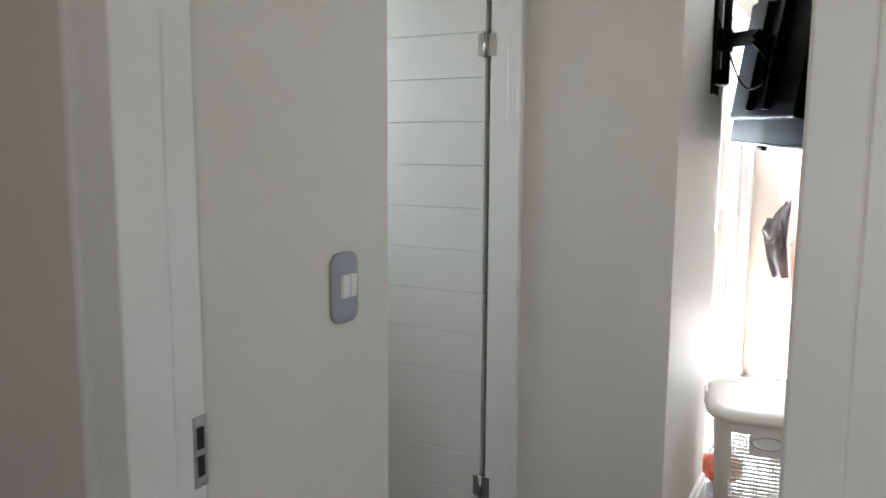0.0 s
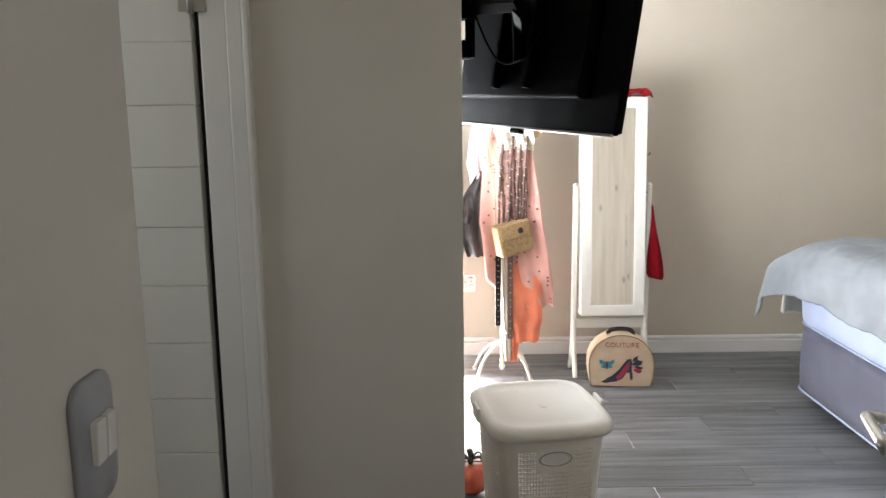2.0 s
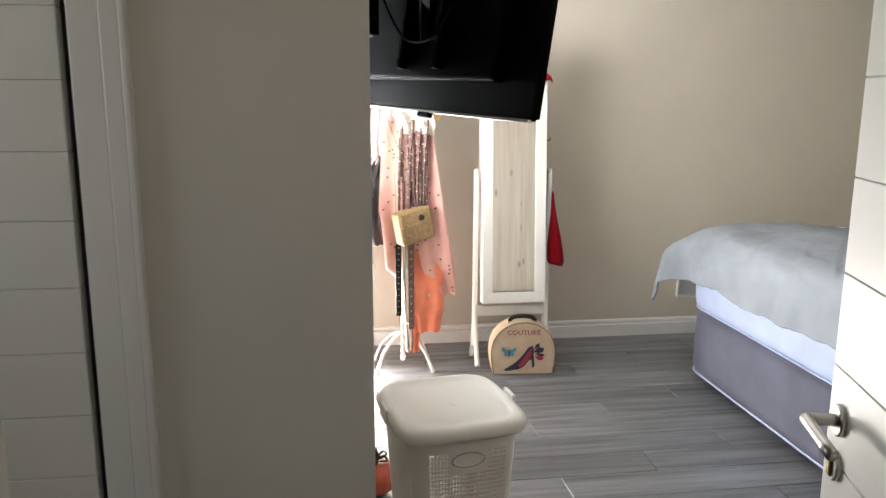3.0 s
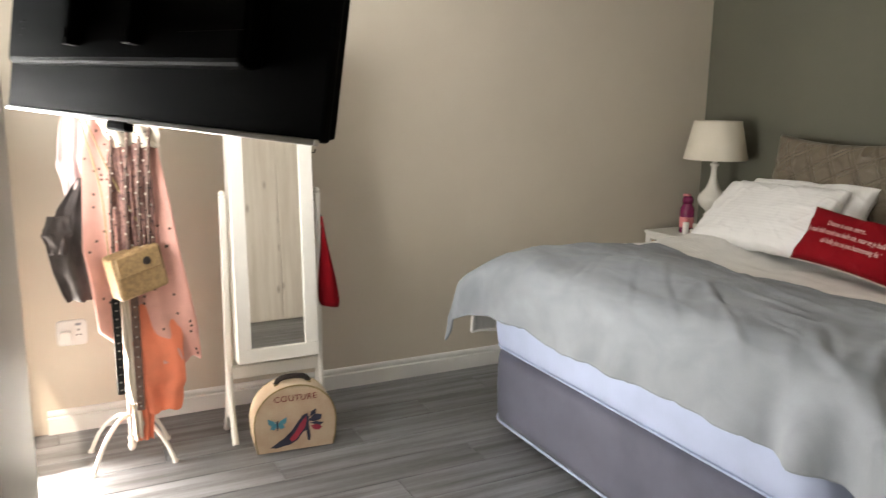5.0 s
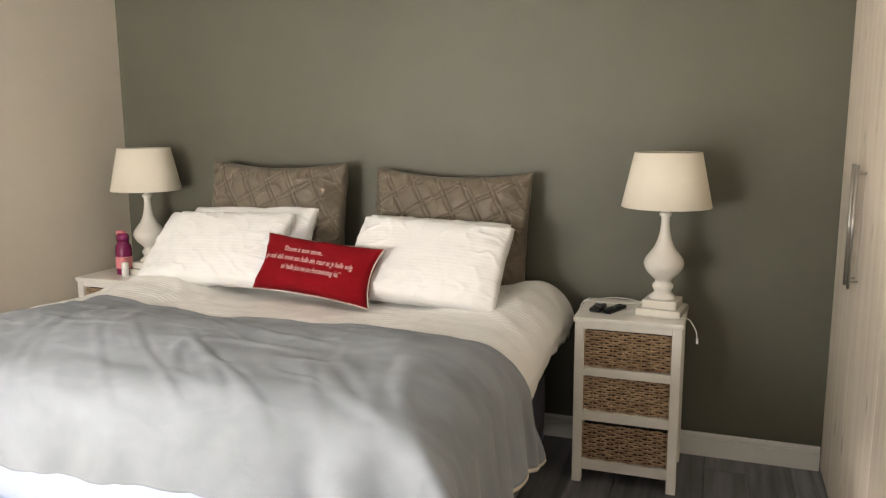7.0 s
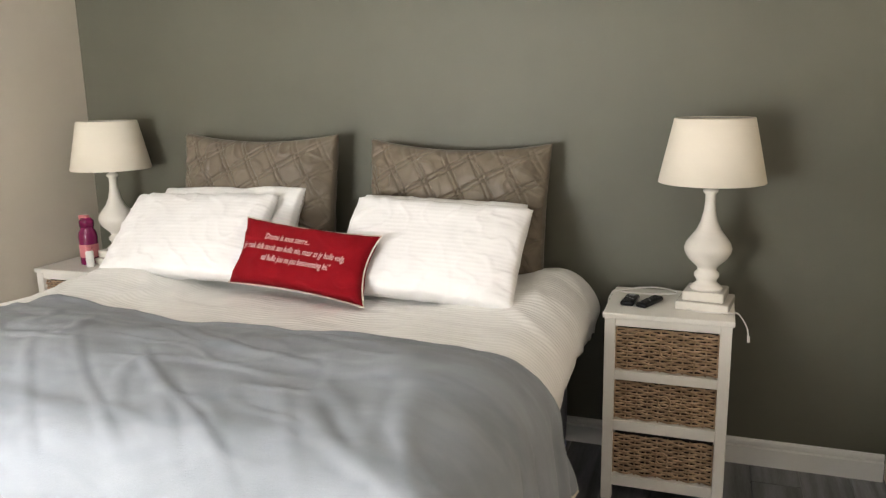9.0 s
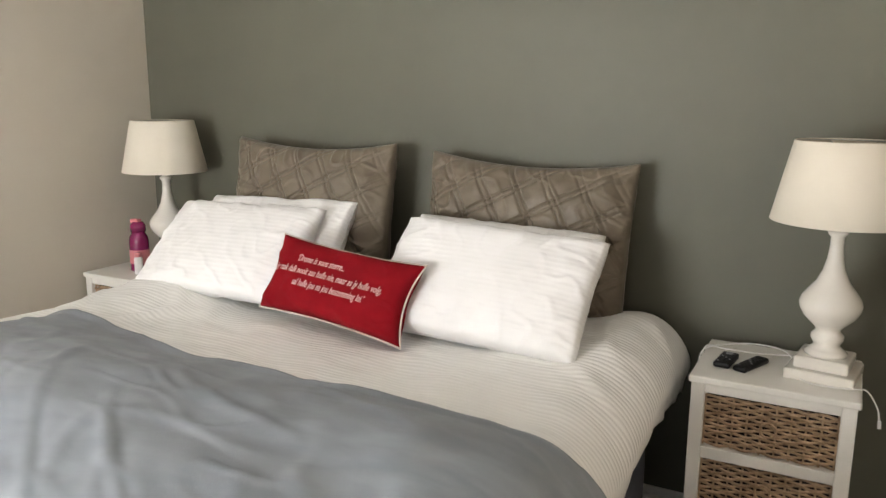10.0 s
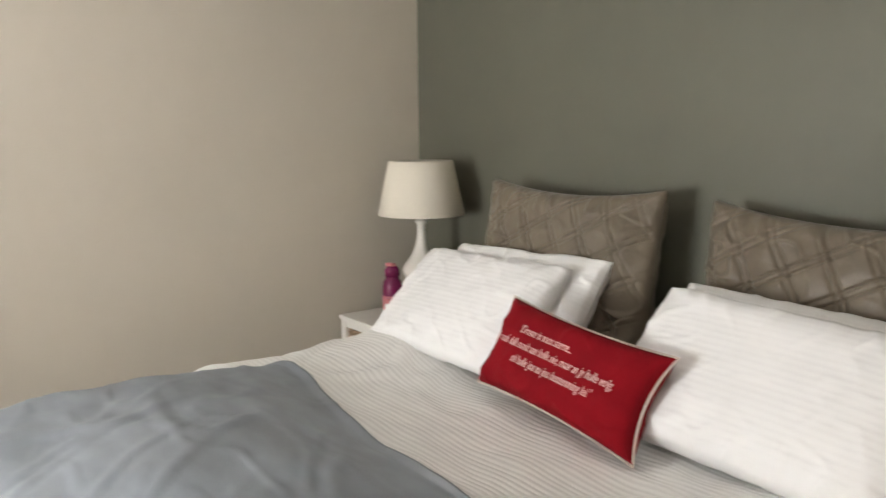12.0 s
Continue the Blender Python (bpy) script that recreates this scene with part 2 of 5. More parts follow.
def lathe(profile, steps=40, bm=None, sx=1.0, sy=1.0):
    bm = bm or bmesh.new()
    rings = []
    for r, z in profile:
        rings.append([bm.verts.new((r * sx * math.cos(2 * math.pi * k / steps), r * sy * math.sin(2 * math.pi * k / steps), z)) for k in range(steps)])
    for a, b in zip(rings, rings[1:]):
        for k in range(steps):
            bm.faces.new((a[k], a[(k + 1) % steps], b[(k + 1) % steps], b[k]))
    for ring, flip in ((rings[0], True), (rings[-1], False)):
        if len(ring) > 2:
            bm.faces.new(ring[::-1] if flip else ring)
    return bm


def tube(points, radius, steps=10, bm=None, squash=1.0, taper=None):
    """A round bar along a line of points."""
    bm = bm or bmesh.new()
    pts = [Vector(p) for p in points]
    rings, up = [], None
    for k, p in enumerate(pts):
        d = (pts[min(k + 1, len(pts) - 1)] - pts[max(k - 1, 0)]).normalized()
        side = d.cross(Vector((0, 0, 1)) if abs(d.z) < 0.95 else Vector((0, 1, 0))) if up is None else up - d * up.dot(d)
        side.normalize()
        up = side
        other = d.cross(side)
        r = radius * (taper[k] if taper else 1)
        rings.append([bm.verts.new(p + side * (r * math.cos(2 * math.pi * j / steps)) + other * (r * squash * math.sin(2 * math.pi * j / steps))) for j in range(steps)])
    for a, b in zip(rings, rings[1:]):
        for j in range(steps):
            bm.faces.new((a[j], a[(j + 1) % steps], b[(j + 1) % steps], b[j]))
    bm.faces.new(rings[0][::-1])
    bm.faces.new(rings[-1])
    return bm


def arc(points, n=8):
    """A smooth line through a few points."""
    p = [Vector(q) for q in points]
    p = [2 * p[0] - p[1]] + p + [2 * p[-1] - p[-2]]
    out = []
    for k in range(1, len(p) - 2):
        for j in range(n):
            t = j / n
            a, b, c, d = p[k - 1], p[k], p[k + 1], p[k + 2]
            out.append(0.5 * (2 * b + (c - a) * t + (2 * a - 5 * b + 4 * c - d) * t * t + (3 * b - a - 3 * c + d) * t ** 3))
    return out + [p[-2]]


def sheet(fn, nu, nv, thick=0.0, bm=None):
    """A grid surface fn(u, v) over the unit square, with UVs, thickened on its underside."""
    bm = bm or bmesh.new()
    uv = bm.loops.layers.uv.verify()
    g = [[bm.verts.new(fn(i / nu, j / nv)) for j in range(nv + 1)] for i in range(nu + 1)]
    for i in range(nu):
        for j in range(nv):
            f = bm.faces.new((g[i][j], g[i + 1][j], g[i + 1][j + 1], g[i][j + 1]))
            for lp, (a, b) in zip(f.loops, ((i, j), (i + 1, j), (i + 1, j + 1), (i, j + 1))):
                lp[uv].uv = (a / nu, b / nv)
    if thick:
        bm.normal_update()
        bmesh.ops.solidify(bm, geom=bm.faces[:], thickness=thick)
    return bm


def frame_bars(y0, y1, z0, z1, w, x0, x1):
    """Four bars of a frame in a plane across x, each as a box's bounds."""
    return [(x0, x1, y0, y1, z0, z0 + w), (x0, x1, y0, y1, z1 - w, z1), (x0, x1, y0, y0 + w, z0 + w, z1 - w), (x0, x1, y1 - w, y1, z0 + w, z1 - w)]


# ---- structure ----
WX, NY, EX, TOP = -0.39, 0.03, 4.05, 2.62
bm = box(-0.7, 6.5, -4.2, 0.3, -0.12, -0.012)
box(1.56, 6.5, -6.0, -4.2, -0.12, -0.012, bm=bm)
solid("floor", bm, RUBBER_AND_GAP, "grey wood-look laminate floor", "floor", "structure")
bm = box(-0.7, 6.6, -4.12, 0.3, TOP, TOP + 0.15)
box(1.56, 6.6, -6.0, -4.12, TOP, TOP + 0.15, bm=bm)
solid("ceiling", bm, CEILING, "plain white painted ceiling", "ceiling", "structure")
solid("roof_overhang", box(-0.7, 1.56, -5.24, -4.12, TOP, TOP + 0.12), CEILING, "white soffit of the roof over the terrace", "roof", "structure")
# unseen slab put here only to stop the sun reaching the bathroom door
solid("recess_sun_block", box(1.56, 4.4, -6.75, -5.75, TOP, TOP + 0.12), CEILING, "unseen white slab added to keep sun off the recess", "roof", "structure")
solid("wall_west", box(WX - 0.2, WX, -4.3, NY + 0.2, -0.1, TOP), WALL, "plain warm cream painted bedroom wall", "wall", "structure")
solid("wall_north", box(WX, EX + 0.14, NY, NY + 0.2, -0.1, TOP), WALL_DARK, "dark olive grey painted feature wall behind bed", "wall", "structure")
bm = box(EX, EX + 0.14, -3.40, NY, -0.1, TOP)
box(EX, EX + 0.14, -5.6, -4.38, -0.1, TOP, bm=bm)
box(EX, EX + 0.14, -4.38, -3.40, 2.1, TOP, bm=bm)
solid("wall_east", bm, WALL_HALL, "warm white wall with the bedroom doorway", "wall", "structure")
solid("wall_passage", box(3.44, EX, -4.50, -4.377, -0.1, TOP), WALL_HALL, "warm white passage wall with a light switch", "wall", "structure")
bm = box(2.33, 2.45, -4.50, -3.911, -0.1, TOP)
box(2.33, 2.45, -5.40, -4.50, 2.09, TOP, bm=bm)
box(2.33, 2.45, -5.70, -5.40, -0.1, TOP, bm=bm)
solid("wall_bathroom", bm, WALL_HALL, "warm white wall beside the bathroom door", "wall", "structure")
solid("wall_television", box(1.68, 2.33, -4.06, -3.911, -0.1, TOP), WALL_HALL, "warm white wall carrying the television bracket", "wall", "structure")
solid("wall_over_terrace_door", box(WX, 1.68, -4.12, -3.96, 2.16, TOP), WALL, "cream wall above the glazed terrace door", "wall", "structure")
bm = box(2.33, 2.65, -5.82, -5.70, -0.1, TOP)
box(3.35, 3.70, -5.82, -5.70, -0.1, TOP, bm=bm)
box(2.65, 3.35, -5.82, -5.70, -0.1, 1.30, bm=bm)
box(2.65, 3.35, -5.82, -5.70, 2.2, TOP, bm=bm)
solid("wall_recess", bm, WALL_HALL, "warm white wall closing the bathroom recess", "wall", "structure")
solid("wall_recess_side", box(3.58, 3.70, -5.70, -4.50, -0.1, TOP), WALL_HALL, "warm white side wall of the bathroom recess", "wall", "structure")
solid("wall_bathroom_back", box(1.56, 1.68, -5.7, -4.06, -0.1, TOP), WALL_HALL, "white outer wall of the bathroom", "wall", "structure")
bm = box(EX + 0.14, 6.5, -2.35, -2.2, -0.1, TOP)
box(EX + 0.14, 6.5, -5.75, -5.6, -0.1, TOP, bm=bm)
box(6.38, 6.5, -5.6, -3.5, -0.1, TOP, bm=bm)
# opening added in the unseen end wall, only for the fill lamp
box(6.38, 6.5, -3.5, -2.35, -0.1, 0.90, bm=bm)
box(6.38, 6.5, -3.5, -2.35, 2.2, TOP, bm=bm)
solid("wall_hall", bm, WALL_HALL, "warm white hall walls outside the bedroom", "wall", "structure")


def skirting(name, x0, x1, y0, y1, nx, ny, label):
    """A moulded board along a wall; (nx, ny) points into the room."""
    prof = [(0, 0), (0.016, 0), (0.017, 0.078), (0.007, 0.083), (0.007, 0.087), (0.0135, 0.093), (0.0125, 0.105), (0.007, 0.113), (0, 0.114)]
    bm = bmesh.new()
    a = [bm.verts.new((x0 + nx * d, y0 + ny * d, z)) for d, z in prof]
    b = [bm.verts.new((x1 + nx * d, y1 + ny * d, z)) for d, z in prof]
    for k in range(len(prof)):
        bm.faces.new((a[k], b[k], b[(k + 1) % len(prof)], a[(k + 1) % len(prof)]))
    bm.faces.new(a)
    bm.faces.new(b[::-1])
    bmesh.ops.recalc_face_normals(bm, faces=bm.faces[:])
    return solid(name, bm, TRIM, label, "skirting", "structure")


skirting("baseboard_west", WX, WX, -3.95, NY, 1, 0, "white moulded skirting board along cream wall")
skirting("baseboard_north", WX + 0.016, 3.464, NY, NY, 0, -1, "white moulded skirting board along dark wall")
skirting("baseboard_television", 1.68, 2.465, -3.911, -3.911, 0, 1, "white moulded skirting board below the television")
skirting("baseboard_bathroom", 2.45, 2.45, -4.44, -3.911, 1, 0, "white moulded skirting board beside the bathroom door")
skirting("baseboard_passage", 3.44, EX, -4.377, -4.377, 0, 1, "white moulded skirting board below the light switch")


# ---- floor planks ----
floor_ob = bpy.data.objects["floor"]
plank_meshes = {}


def plank(x, y0, y1):
    key = round(y1 - y0, 2)
    if key not in plank_meshes:
        bm = bmesh.new()
        w, l, c = 0.0935, key / 2 - 0.0012, 0.0022
        low = [bm.verts.new((sx * w, sy * l, -0.011)) for sx, sy in ((-1, -1), (1, -1), (1, 1), (-1, 1))]
        mid = [bm.verts.new((sx * w, sy * l, -c)) for sx, sy in ((-1, -1), (1, -1), (1, 1), (-1, 1))]
        top = [bm.verts.new((sx * (w - c), sy * (l - c), 0.0)) for sx, sy in ((-1, -1), (1, -1), (1, 1), (-1, 1))]
        for a, b in ((low, mid), (mid, top)):
            for k in range(4):
                bm.faces.new((a[k], a[(k + 1) % 4], b[(k + 1) % 4], b[k]))
        bm.faces.new(top)
        data = bpy.data.meshes.new("plank")
        bm.normal_update()
        bm.to_mesh(data)
        bm.free()
        data.materials.append(PLANK)
        plank_meshes[key] = data
    part("plank", None, None, floor_ob, m=pose(x, (y0 + y1) / 2, 0), data=plank_meshes[key])


def lay_planks():
    rng = random.Random(4)
    k = 0
    x = WX + 0.05
    while x < 6.4:
        y, end = 0.05, (-4.1 if x < 1.6 else -5.72)
        y0 = y
        step = (0.43 * k) % 1.28 + 0.12
        while y0 > end + 0.05:
            y1 = max(y0 - step, end)
            plank(x, y1, y0)
            y0, step = y1, 1.28
        x += 0.189
        k += 1


# ---- doors, frames and fittings ----
def board_door(name, m, width, label):
    """A door leaf of horizontal boards; local x runs from the hinge to the latch edge, local y is its thickness."""
    d = thing(name, m, label, "door", "", "structure")
    n, pitch = 13, 0.158
    part("core", box(0.004, width - 0.004, -0.014, 0.014, 0.012, 2.052), DOOR, d)
    for k in range(n):
        z0 = 0.01 + k * pitch
        part("board", box(0.0, width, -0.02, 0.02, z0 + 0.0006, min(z0 + pitch - 0.0006, 2.056), 0.0016, 1), DOOR, d)
    return d


def lever_handle(door, x, side):
    """Steel lever on a round rose with a cylinder rose under it; side is -1 or 1 across the leaf."""
    y = side * 0.02
    h = part("door_handle", tube(arc([(x, y, 1.035), (x, y + side * 0.040, 1.035), (x, y + side * 0.052, 1.035), (x - 0.014, y + side * 0.056, 1.035), (x - 0.125, y + side * 0.056, 1.03)], 5), 0.0105, 14), STEEL, door, "brushed steel lever handle", smooth=True)
    turn = pose(x, y, 1.035, -90 * side)
    part("rose", lathe([(0.0, 0), (0.027, 0), (0.027, 0.007), (0.024, 0.009), (0.0, 0.009)], 28), STEEL, h, m=turn)
    part("key_rose", lathe([(0.0, 0), (0.026, 0), (0.026, 0.007), (0.023, 0.009), (0.0, 0.009)], 28), STEEL, h, m=pose(x, y, 0.955, -90 * side))
    part("key_cylinder", box(x - 0.008, x + 0.008, min(y, y + side * 0.014), max(y, y + side * 0.014), 0.937, 0.968, 0.003), GOLD, h)


leaf = board_door("door_1", pose(EX - 0.005, -3.395, 0, 0, 0, 180 - 16.0), 0.90, "white boarded bedroom door standing open")
lever_handle(leaf, 0.845, 1)
lever_handle(leaf, 0.845, -1)
bath = board_door("door_2", pose(2.452, -4.594, 0, 0, 0, -90), 0.81, "closed white boarded bathroom door with grooves")
for z in (0.21, 1.86):
    h = part("hinge", tube([(-0.004, 0.028, z - 0.045), (-0.004, 0.028, z + 0.045)], 0.0075, 10), STEEL, bath, "steel butt hinge", smooth=True)
    part("hinge_plate", box(-0.040, -0.004, 0.018, 0.0215, z - 0.04, z + 0.04), STEEL, h)
    part("hinge_plate", box(-0.004, 0.026, 0.0205, 0.0235, z - 0.04, z + 0.04), STEEL, h)
lever_handle(bath, 0.75, 1)


def door_frame(name, label, bars):
    f = thing(name, pose(0, 0, 0), label, "door frame", "", "structure")
    for nm, b in bars:
        part(nm, box(*b, 0.004), TRIM, f)
    return f


door_frame("door_frame_1", "white timber frame of the bedroom doorway", [
    ("jamb", (EX - 0.002, EX + 0.075, -4.40, -4.364, 0.0, 2.08)), ("stop", (EX + 0.068, EX + 0.165, -4.40, -4.358, 0.0, 2.08)),
    ("jamb", (EX + 0.004, EX + 0.08, -3.418, -3.37, 0.0, 2.08)), ("stop", (EX + 0.08, EX + 0.165, -3.424, -3.37, 0.0, 2.08)),
    ("head", (EX - 0.002, EX + 0.162, -4.40, -3.39, 2.08, 2.12)),
    ("architrave", (EX + 0.14, EX + 0.158, -3.372, -3.325, 0.0, 2.16)), ("architrave_bead", (EX + 0.14, EX + 0.168, -3.325, -3.308, 0.0, 2.16)),
    ("architrave", (EX + 0.14, EX + 0.156, -4.452, -4.402, 0.0, 2.16)), ("architrave_bead", (EX + 0.14, EX + 0.166, -4.470, -4.452, 0.0, 2.16)), ("architrave_step", (EX + 0.14, EX + 0.150, -4.486, -4.470, 0.0, 2.16))])
plate = thing("strike_plate", pose(EX + 0.010, -4.364, 0.965), "steel strike plate screwed to white jamb", "strike plate", "", "structure")
part("plate", box(-0.012, 0.018, 0.0, 0.003, -0.065, 0.065, 0.001), STEEL, plate)
# dark pads for the latch holes, their shade given as colour
part("keep", box(-0.004, 0.012, 0.0025, 0.0042, 0.005, 0.045), RUBBER_AND_GAP, plate)
part("keep", box(-0.004, 0.012, 0.0025, 0.0042, -0.045, -0.008), RUBBER_AND_GAP, plate)
for z in (-0.057, 0.055):
    part("screw", lathe([(0.0, 0), (0.004, 0), (0.003, 0.0015), (0, 0.0018)], 12), STEEL, plate, m=pose(0.004, 0.003, z, -90))

door_frame("door_frame_2", "white timber frame around the bathroom door", [
    ("jamb", (2.40, 2.470, -4.574, -4.505, 0.0, 2.07)), ("architrave", (2.45, 2.478, -4.505, -4.462, 0.0, 2.13)), ("architrave_bead", (2.45, 2.486, -4.462, -4.448, 0.0, 2.13)),
    ("jamb", (2.40, 2.470, -5.452, -5.408, 0.0, 2.07)), ("architrave", (2.45, 2.478, -5.512, -5.452, 0.0, 2.13)),
    ("head", (2.40, 2.470, -5.452, -4.505, 2.07, 2.10)), ("architrave", (2.45, 2.478, -5.415, -4.505, 2.10, 2.16))])
# dark sheet behind the leaf: the gap's shade put into its colour
part("painted_gap_shade", box(2.405, 2.428, -5.408, -4.574, 0.0, 2.07), RUBBER_AND_GAP, bpy.data.objects["door_frame_2"])


def rounded_plate(w, h, t, r, bulge=0.0, seg=7):
    """A flat plate across x and z with round corners, its front at -y."""
    bm = bmesh.new()
    ring = []
    for cx, cz, a0 in ((w / 2 - r, h / 2 - r, 0), (-w / 2 + r, h / 2 - r, 90), (-w / 2 + r, -h / 2 + r, 180), (w / 2 - r, -h / 2 + r, 270)):
        for k in range(seg):
            a = radians(a0 + 90 * k / (seg - 1))
            ring.append((cx + r * math.cos(a), cz + r * math.sin(a)))
    loops = []
    for y, s in ((0, 1.0), (-t * 0.7, 1.0), (-t, 0.93), (-t - bulge * 0.7, 0.6), (-t - bulge, 0.2)):
        loops.append([bm.verts.new((x * s, y, z * (s if s == 1 else 1 - (1 - s) * w / h))) for x, z in ring])
    for a, b in zip(loops, loops[1:]):
        for k in range(len(ring)):
            bm.faces.new((a[k], b[k], b[(k + 1) % len(ring)], a[(k + 1) % len(ring)]))
    bm.faces.new(loops[-1][::-1])
    bm.faces.new(loops[0])
    bmesh.ops.recalc_face_normals(bm, faces=bm.faces[:])
    return bm


switch = thing("light_switch", pose(3.622, -4.377, 1.187, 0, 0, 180), "grey rounded light switch with two white rockers", "light switch")
part("cover", rounded_plate(0.098, 0.158, 0.009, 0.028, 0.005), GREY_PLATE, switch, smooth=True)
for dx in (-0.0135, 0.0135):
    part("rocker", box(dx - 0.0115, dx + 0.0115, -0.021, -0.010, -0.026, 0.026, 0.002), PAPER, switch, "white rocker", m=pose(0, 0, 0.006, 3))

socket = thing("wall_socket", pose(WX, -3.82, 0.48, 0, 0, 90), "white wall socket with a white plug in it", "wall socket")
part("cover", rounded_plate(0.13, 0.12, 0.010, 0.02, 0.002), PAPER, socket)
part("plug", rounded_plate(0.05, 0.045, 0.035, 0.012), PAPER, socket, m=pose(-0.028, -0.01, -0.008))
# holes are dark discs; the shade inside them is in the colour
for dx, dz in ((0.028, 0.014), (0.02, -0.01), (0.036, -0.01)):
    part("pin_hole", lathe([(0.0, 0), (0.004, 0), (0.004, 0.0012), (0, 0.0012)], 12), RUBBER_AND_GAP, socket, m=pose(dx, -0.012, dz, 90))
part("switch_rocker", box(0.015, 0.04, -0.016, -0.010, 0.034, 0.046, 0.002), GREY_PLATE, socket)

# ---- terrace door and outside ----
glazed = thing("window_1", pose(0, 0, 0), "white framed glazed sliding terrace door", "terrace door", "", "structure")
for x0, x1 in ((WX, -0.34), (0.24, 0.29), (0.90, 0.95), (1.55, 1.60)):
    part("window_frame", box(x0, x1, -4.10, -4.03, 0.0, 2.16, 0.004), TRIM, glazed)
part("window_frame", box(WX, 1.68, -4.10, -4.03, 2.10, 2.16, 0.004), TRIM, glazed)
part("window_sill", box(WX, 1.68, -4.12, -4.02, 0.0, 0.045, 0.004), TRIM, glazed)
for x0, x1 in ((-0.34, 0.24), (0.29, 0.90), (0.95, 1.55)):
    p = part("pane", box(x0, x1, -4.069, -4.063, 0.045, 2.10), GLASS, glazed)
    p.visible_shadow = False
solid("ground", box(-40, 40, -60, 50, -0.35, -0.20), PAVING, "pale paved terrace ground", "ground", "structure")
solid("wall_garden", box(-14, 14, -12.2, -12.0, -0.3, 1.9), GARDEN, "pale plastered garden boundary wall", "wall", "structure")

# ---- bed ----
BX0, BX1, BY0, BY1 = 0.36, 2.215, -2.03, -0.02


def rounded_block(x0, x1, y0, y1, z0, z1, r, bulge=0.012, n=10, rings=9, lip=0.03):
    """An upholstered block: round vertical corners, soft top and bottom edges, slightly swollen sides."""
    bm = bmesh.new()
    cx, cy = (x0 + x1) / 2, (y0 + y1) / 2
    base = []
    for px, py, a0 in ((x1 - r, y1 - r, 0), (x0 + r, y1 - r, 90), (x0 + r, y0 + r, 180), (x1 - r, y0 + r, 270)):
        for k in range(n):
            a = radians(a0 + 90 * k / (n - 1))
            base.append((px + r * math.cos(a), py + r * math.sin(a), math.cos(a), math.sin(a)))
    loops = []
    for k in range(rings + 1):
        t = k / rings
        z = z0 + (z1 - z0) * t
        e = min(t, 1 - t) * (z1 - z0)
        inset = lip * max(0, 1 - e / lip) ** 2 * 0.6 - bulge * math.sin(math.pi * t)
        loops.append([bm.verts.new((x - nx * inset, y - ny * inset, z)) for x, y, nx, ny in base])
    m = len(base)
    for a, b in zip(loops, loops[1:]):
        for k in range(m):
            bm.faces.new((a[k], a[(k + 1) % m], b[(k + 1) % m], b[k]))
    bm.faces.new(loops[0][::-1])
    bm.faces.new(loops[-1])
    return bm, [(x, y) for x, y, _, _ in base]


bed = thing("bed_base", pose(0, 0, 0), "mauve grey suede divan base with white piping", "bed")
bm, outline = rounded_block(BX0, BX1, BY0, BY1, 0.062, 0.40, 0.15, 0.006, lip=0.012)
part("upholstery", bm, FABRIC_BASE, bed, smooth=True)
part("piping", tube([(x, y, 0.062) for x, y in outline] + [(*outline[0], 0.062)], 0.0055, 8), MATTRESS, bed, "white piped lower edge", smooth=True)
for x in (BX0 + 0.18, BX1 - 0.18):
    for y in (BY0 + 0.2, (BY0 + BY1) / 2, BY1 - 0.2):
        part("castor", lathe([(0.022, 0.0), (0.025, 0.01), (0.022, 0.055), (0.03, 0.064)], 16), BLACK, bed, m=pose(x, y, 0))

mattress = thing("mattress", pose(0, 0, 0), "white mattress in a bluish white cover on divan", "mattress")
bm, outline = rounded_block(BX0 + 0.004, BX1 - 0.004, BY0 + 0.004, BY1, 0.411, 0.725, 0.13, 0.016, lip=0.03)
part("cover", bm, MATTRESS, mattress, smooth=True)
for z in (0.425, 0.70):
    part("edge_tape", tube([(x, y, z) for x, y in outline] + [(*outline[0], z)], 0.0045, 6), MATTRESS, mattress, smooth=True)


def over(d, a, r):
    """Cloth that runs d along a top and over its edge at a with radius r: how far out and how far down it lies."""
    if d <= a:
        return d, 0.0
    t = (d - a) / r
    if t < math.pi / 2:
        return a + r * math.sin(t), r * (1 - math.cos(t))
    rest = d - a - r * math.pi / 2
    return a + r + 0.10 * rest, r + rest


def smooth01(t):
    t = min(max(t, 0.0), 1.0)
    return t * t * (3 - 2 * t)


def bed_top(x, y):
    """Height of the made-up bed's top: thicker towards the foot, with broad soft dents."""
    p = Vector((x, y, 0.0))
    z = 0.770 + 0.090 * smooth01((-1.0 - y) / 0.55) - 0.03 * smooth01((-1.72 - y) / 0.3)
    z -= 0.015 * smooth01((1.0 - x) / 0.7) * smooth01((-0.9 - y) / 0.6)
    z += 0.055 * smooth01((0.80 - x) / 0.40) * smooth01((y + 1.5) / 0.7)
    z += 0.045 * smooth01((x - 1.72) / 0.3) * smooth01((y + 0.85) / 0.4)
    z += 0.020 * noise.noise(p * 2.3) + 0.009 * noise.noise(p * 6.1 + Vector((3, 1, 0)))
    return z


CX = (BX0 + BX1) / 2


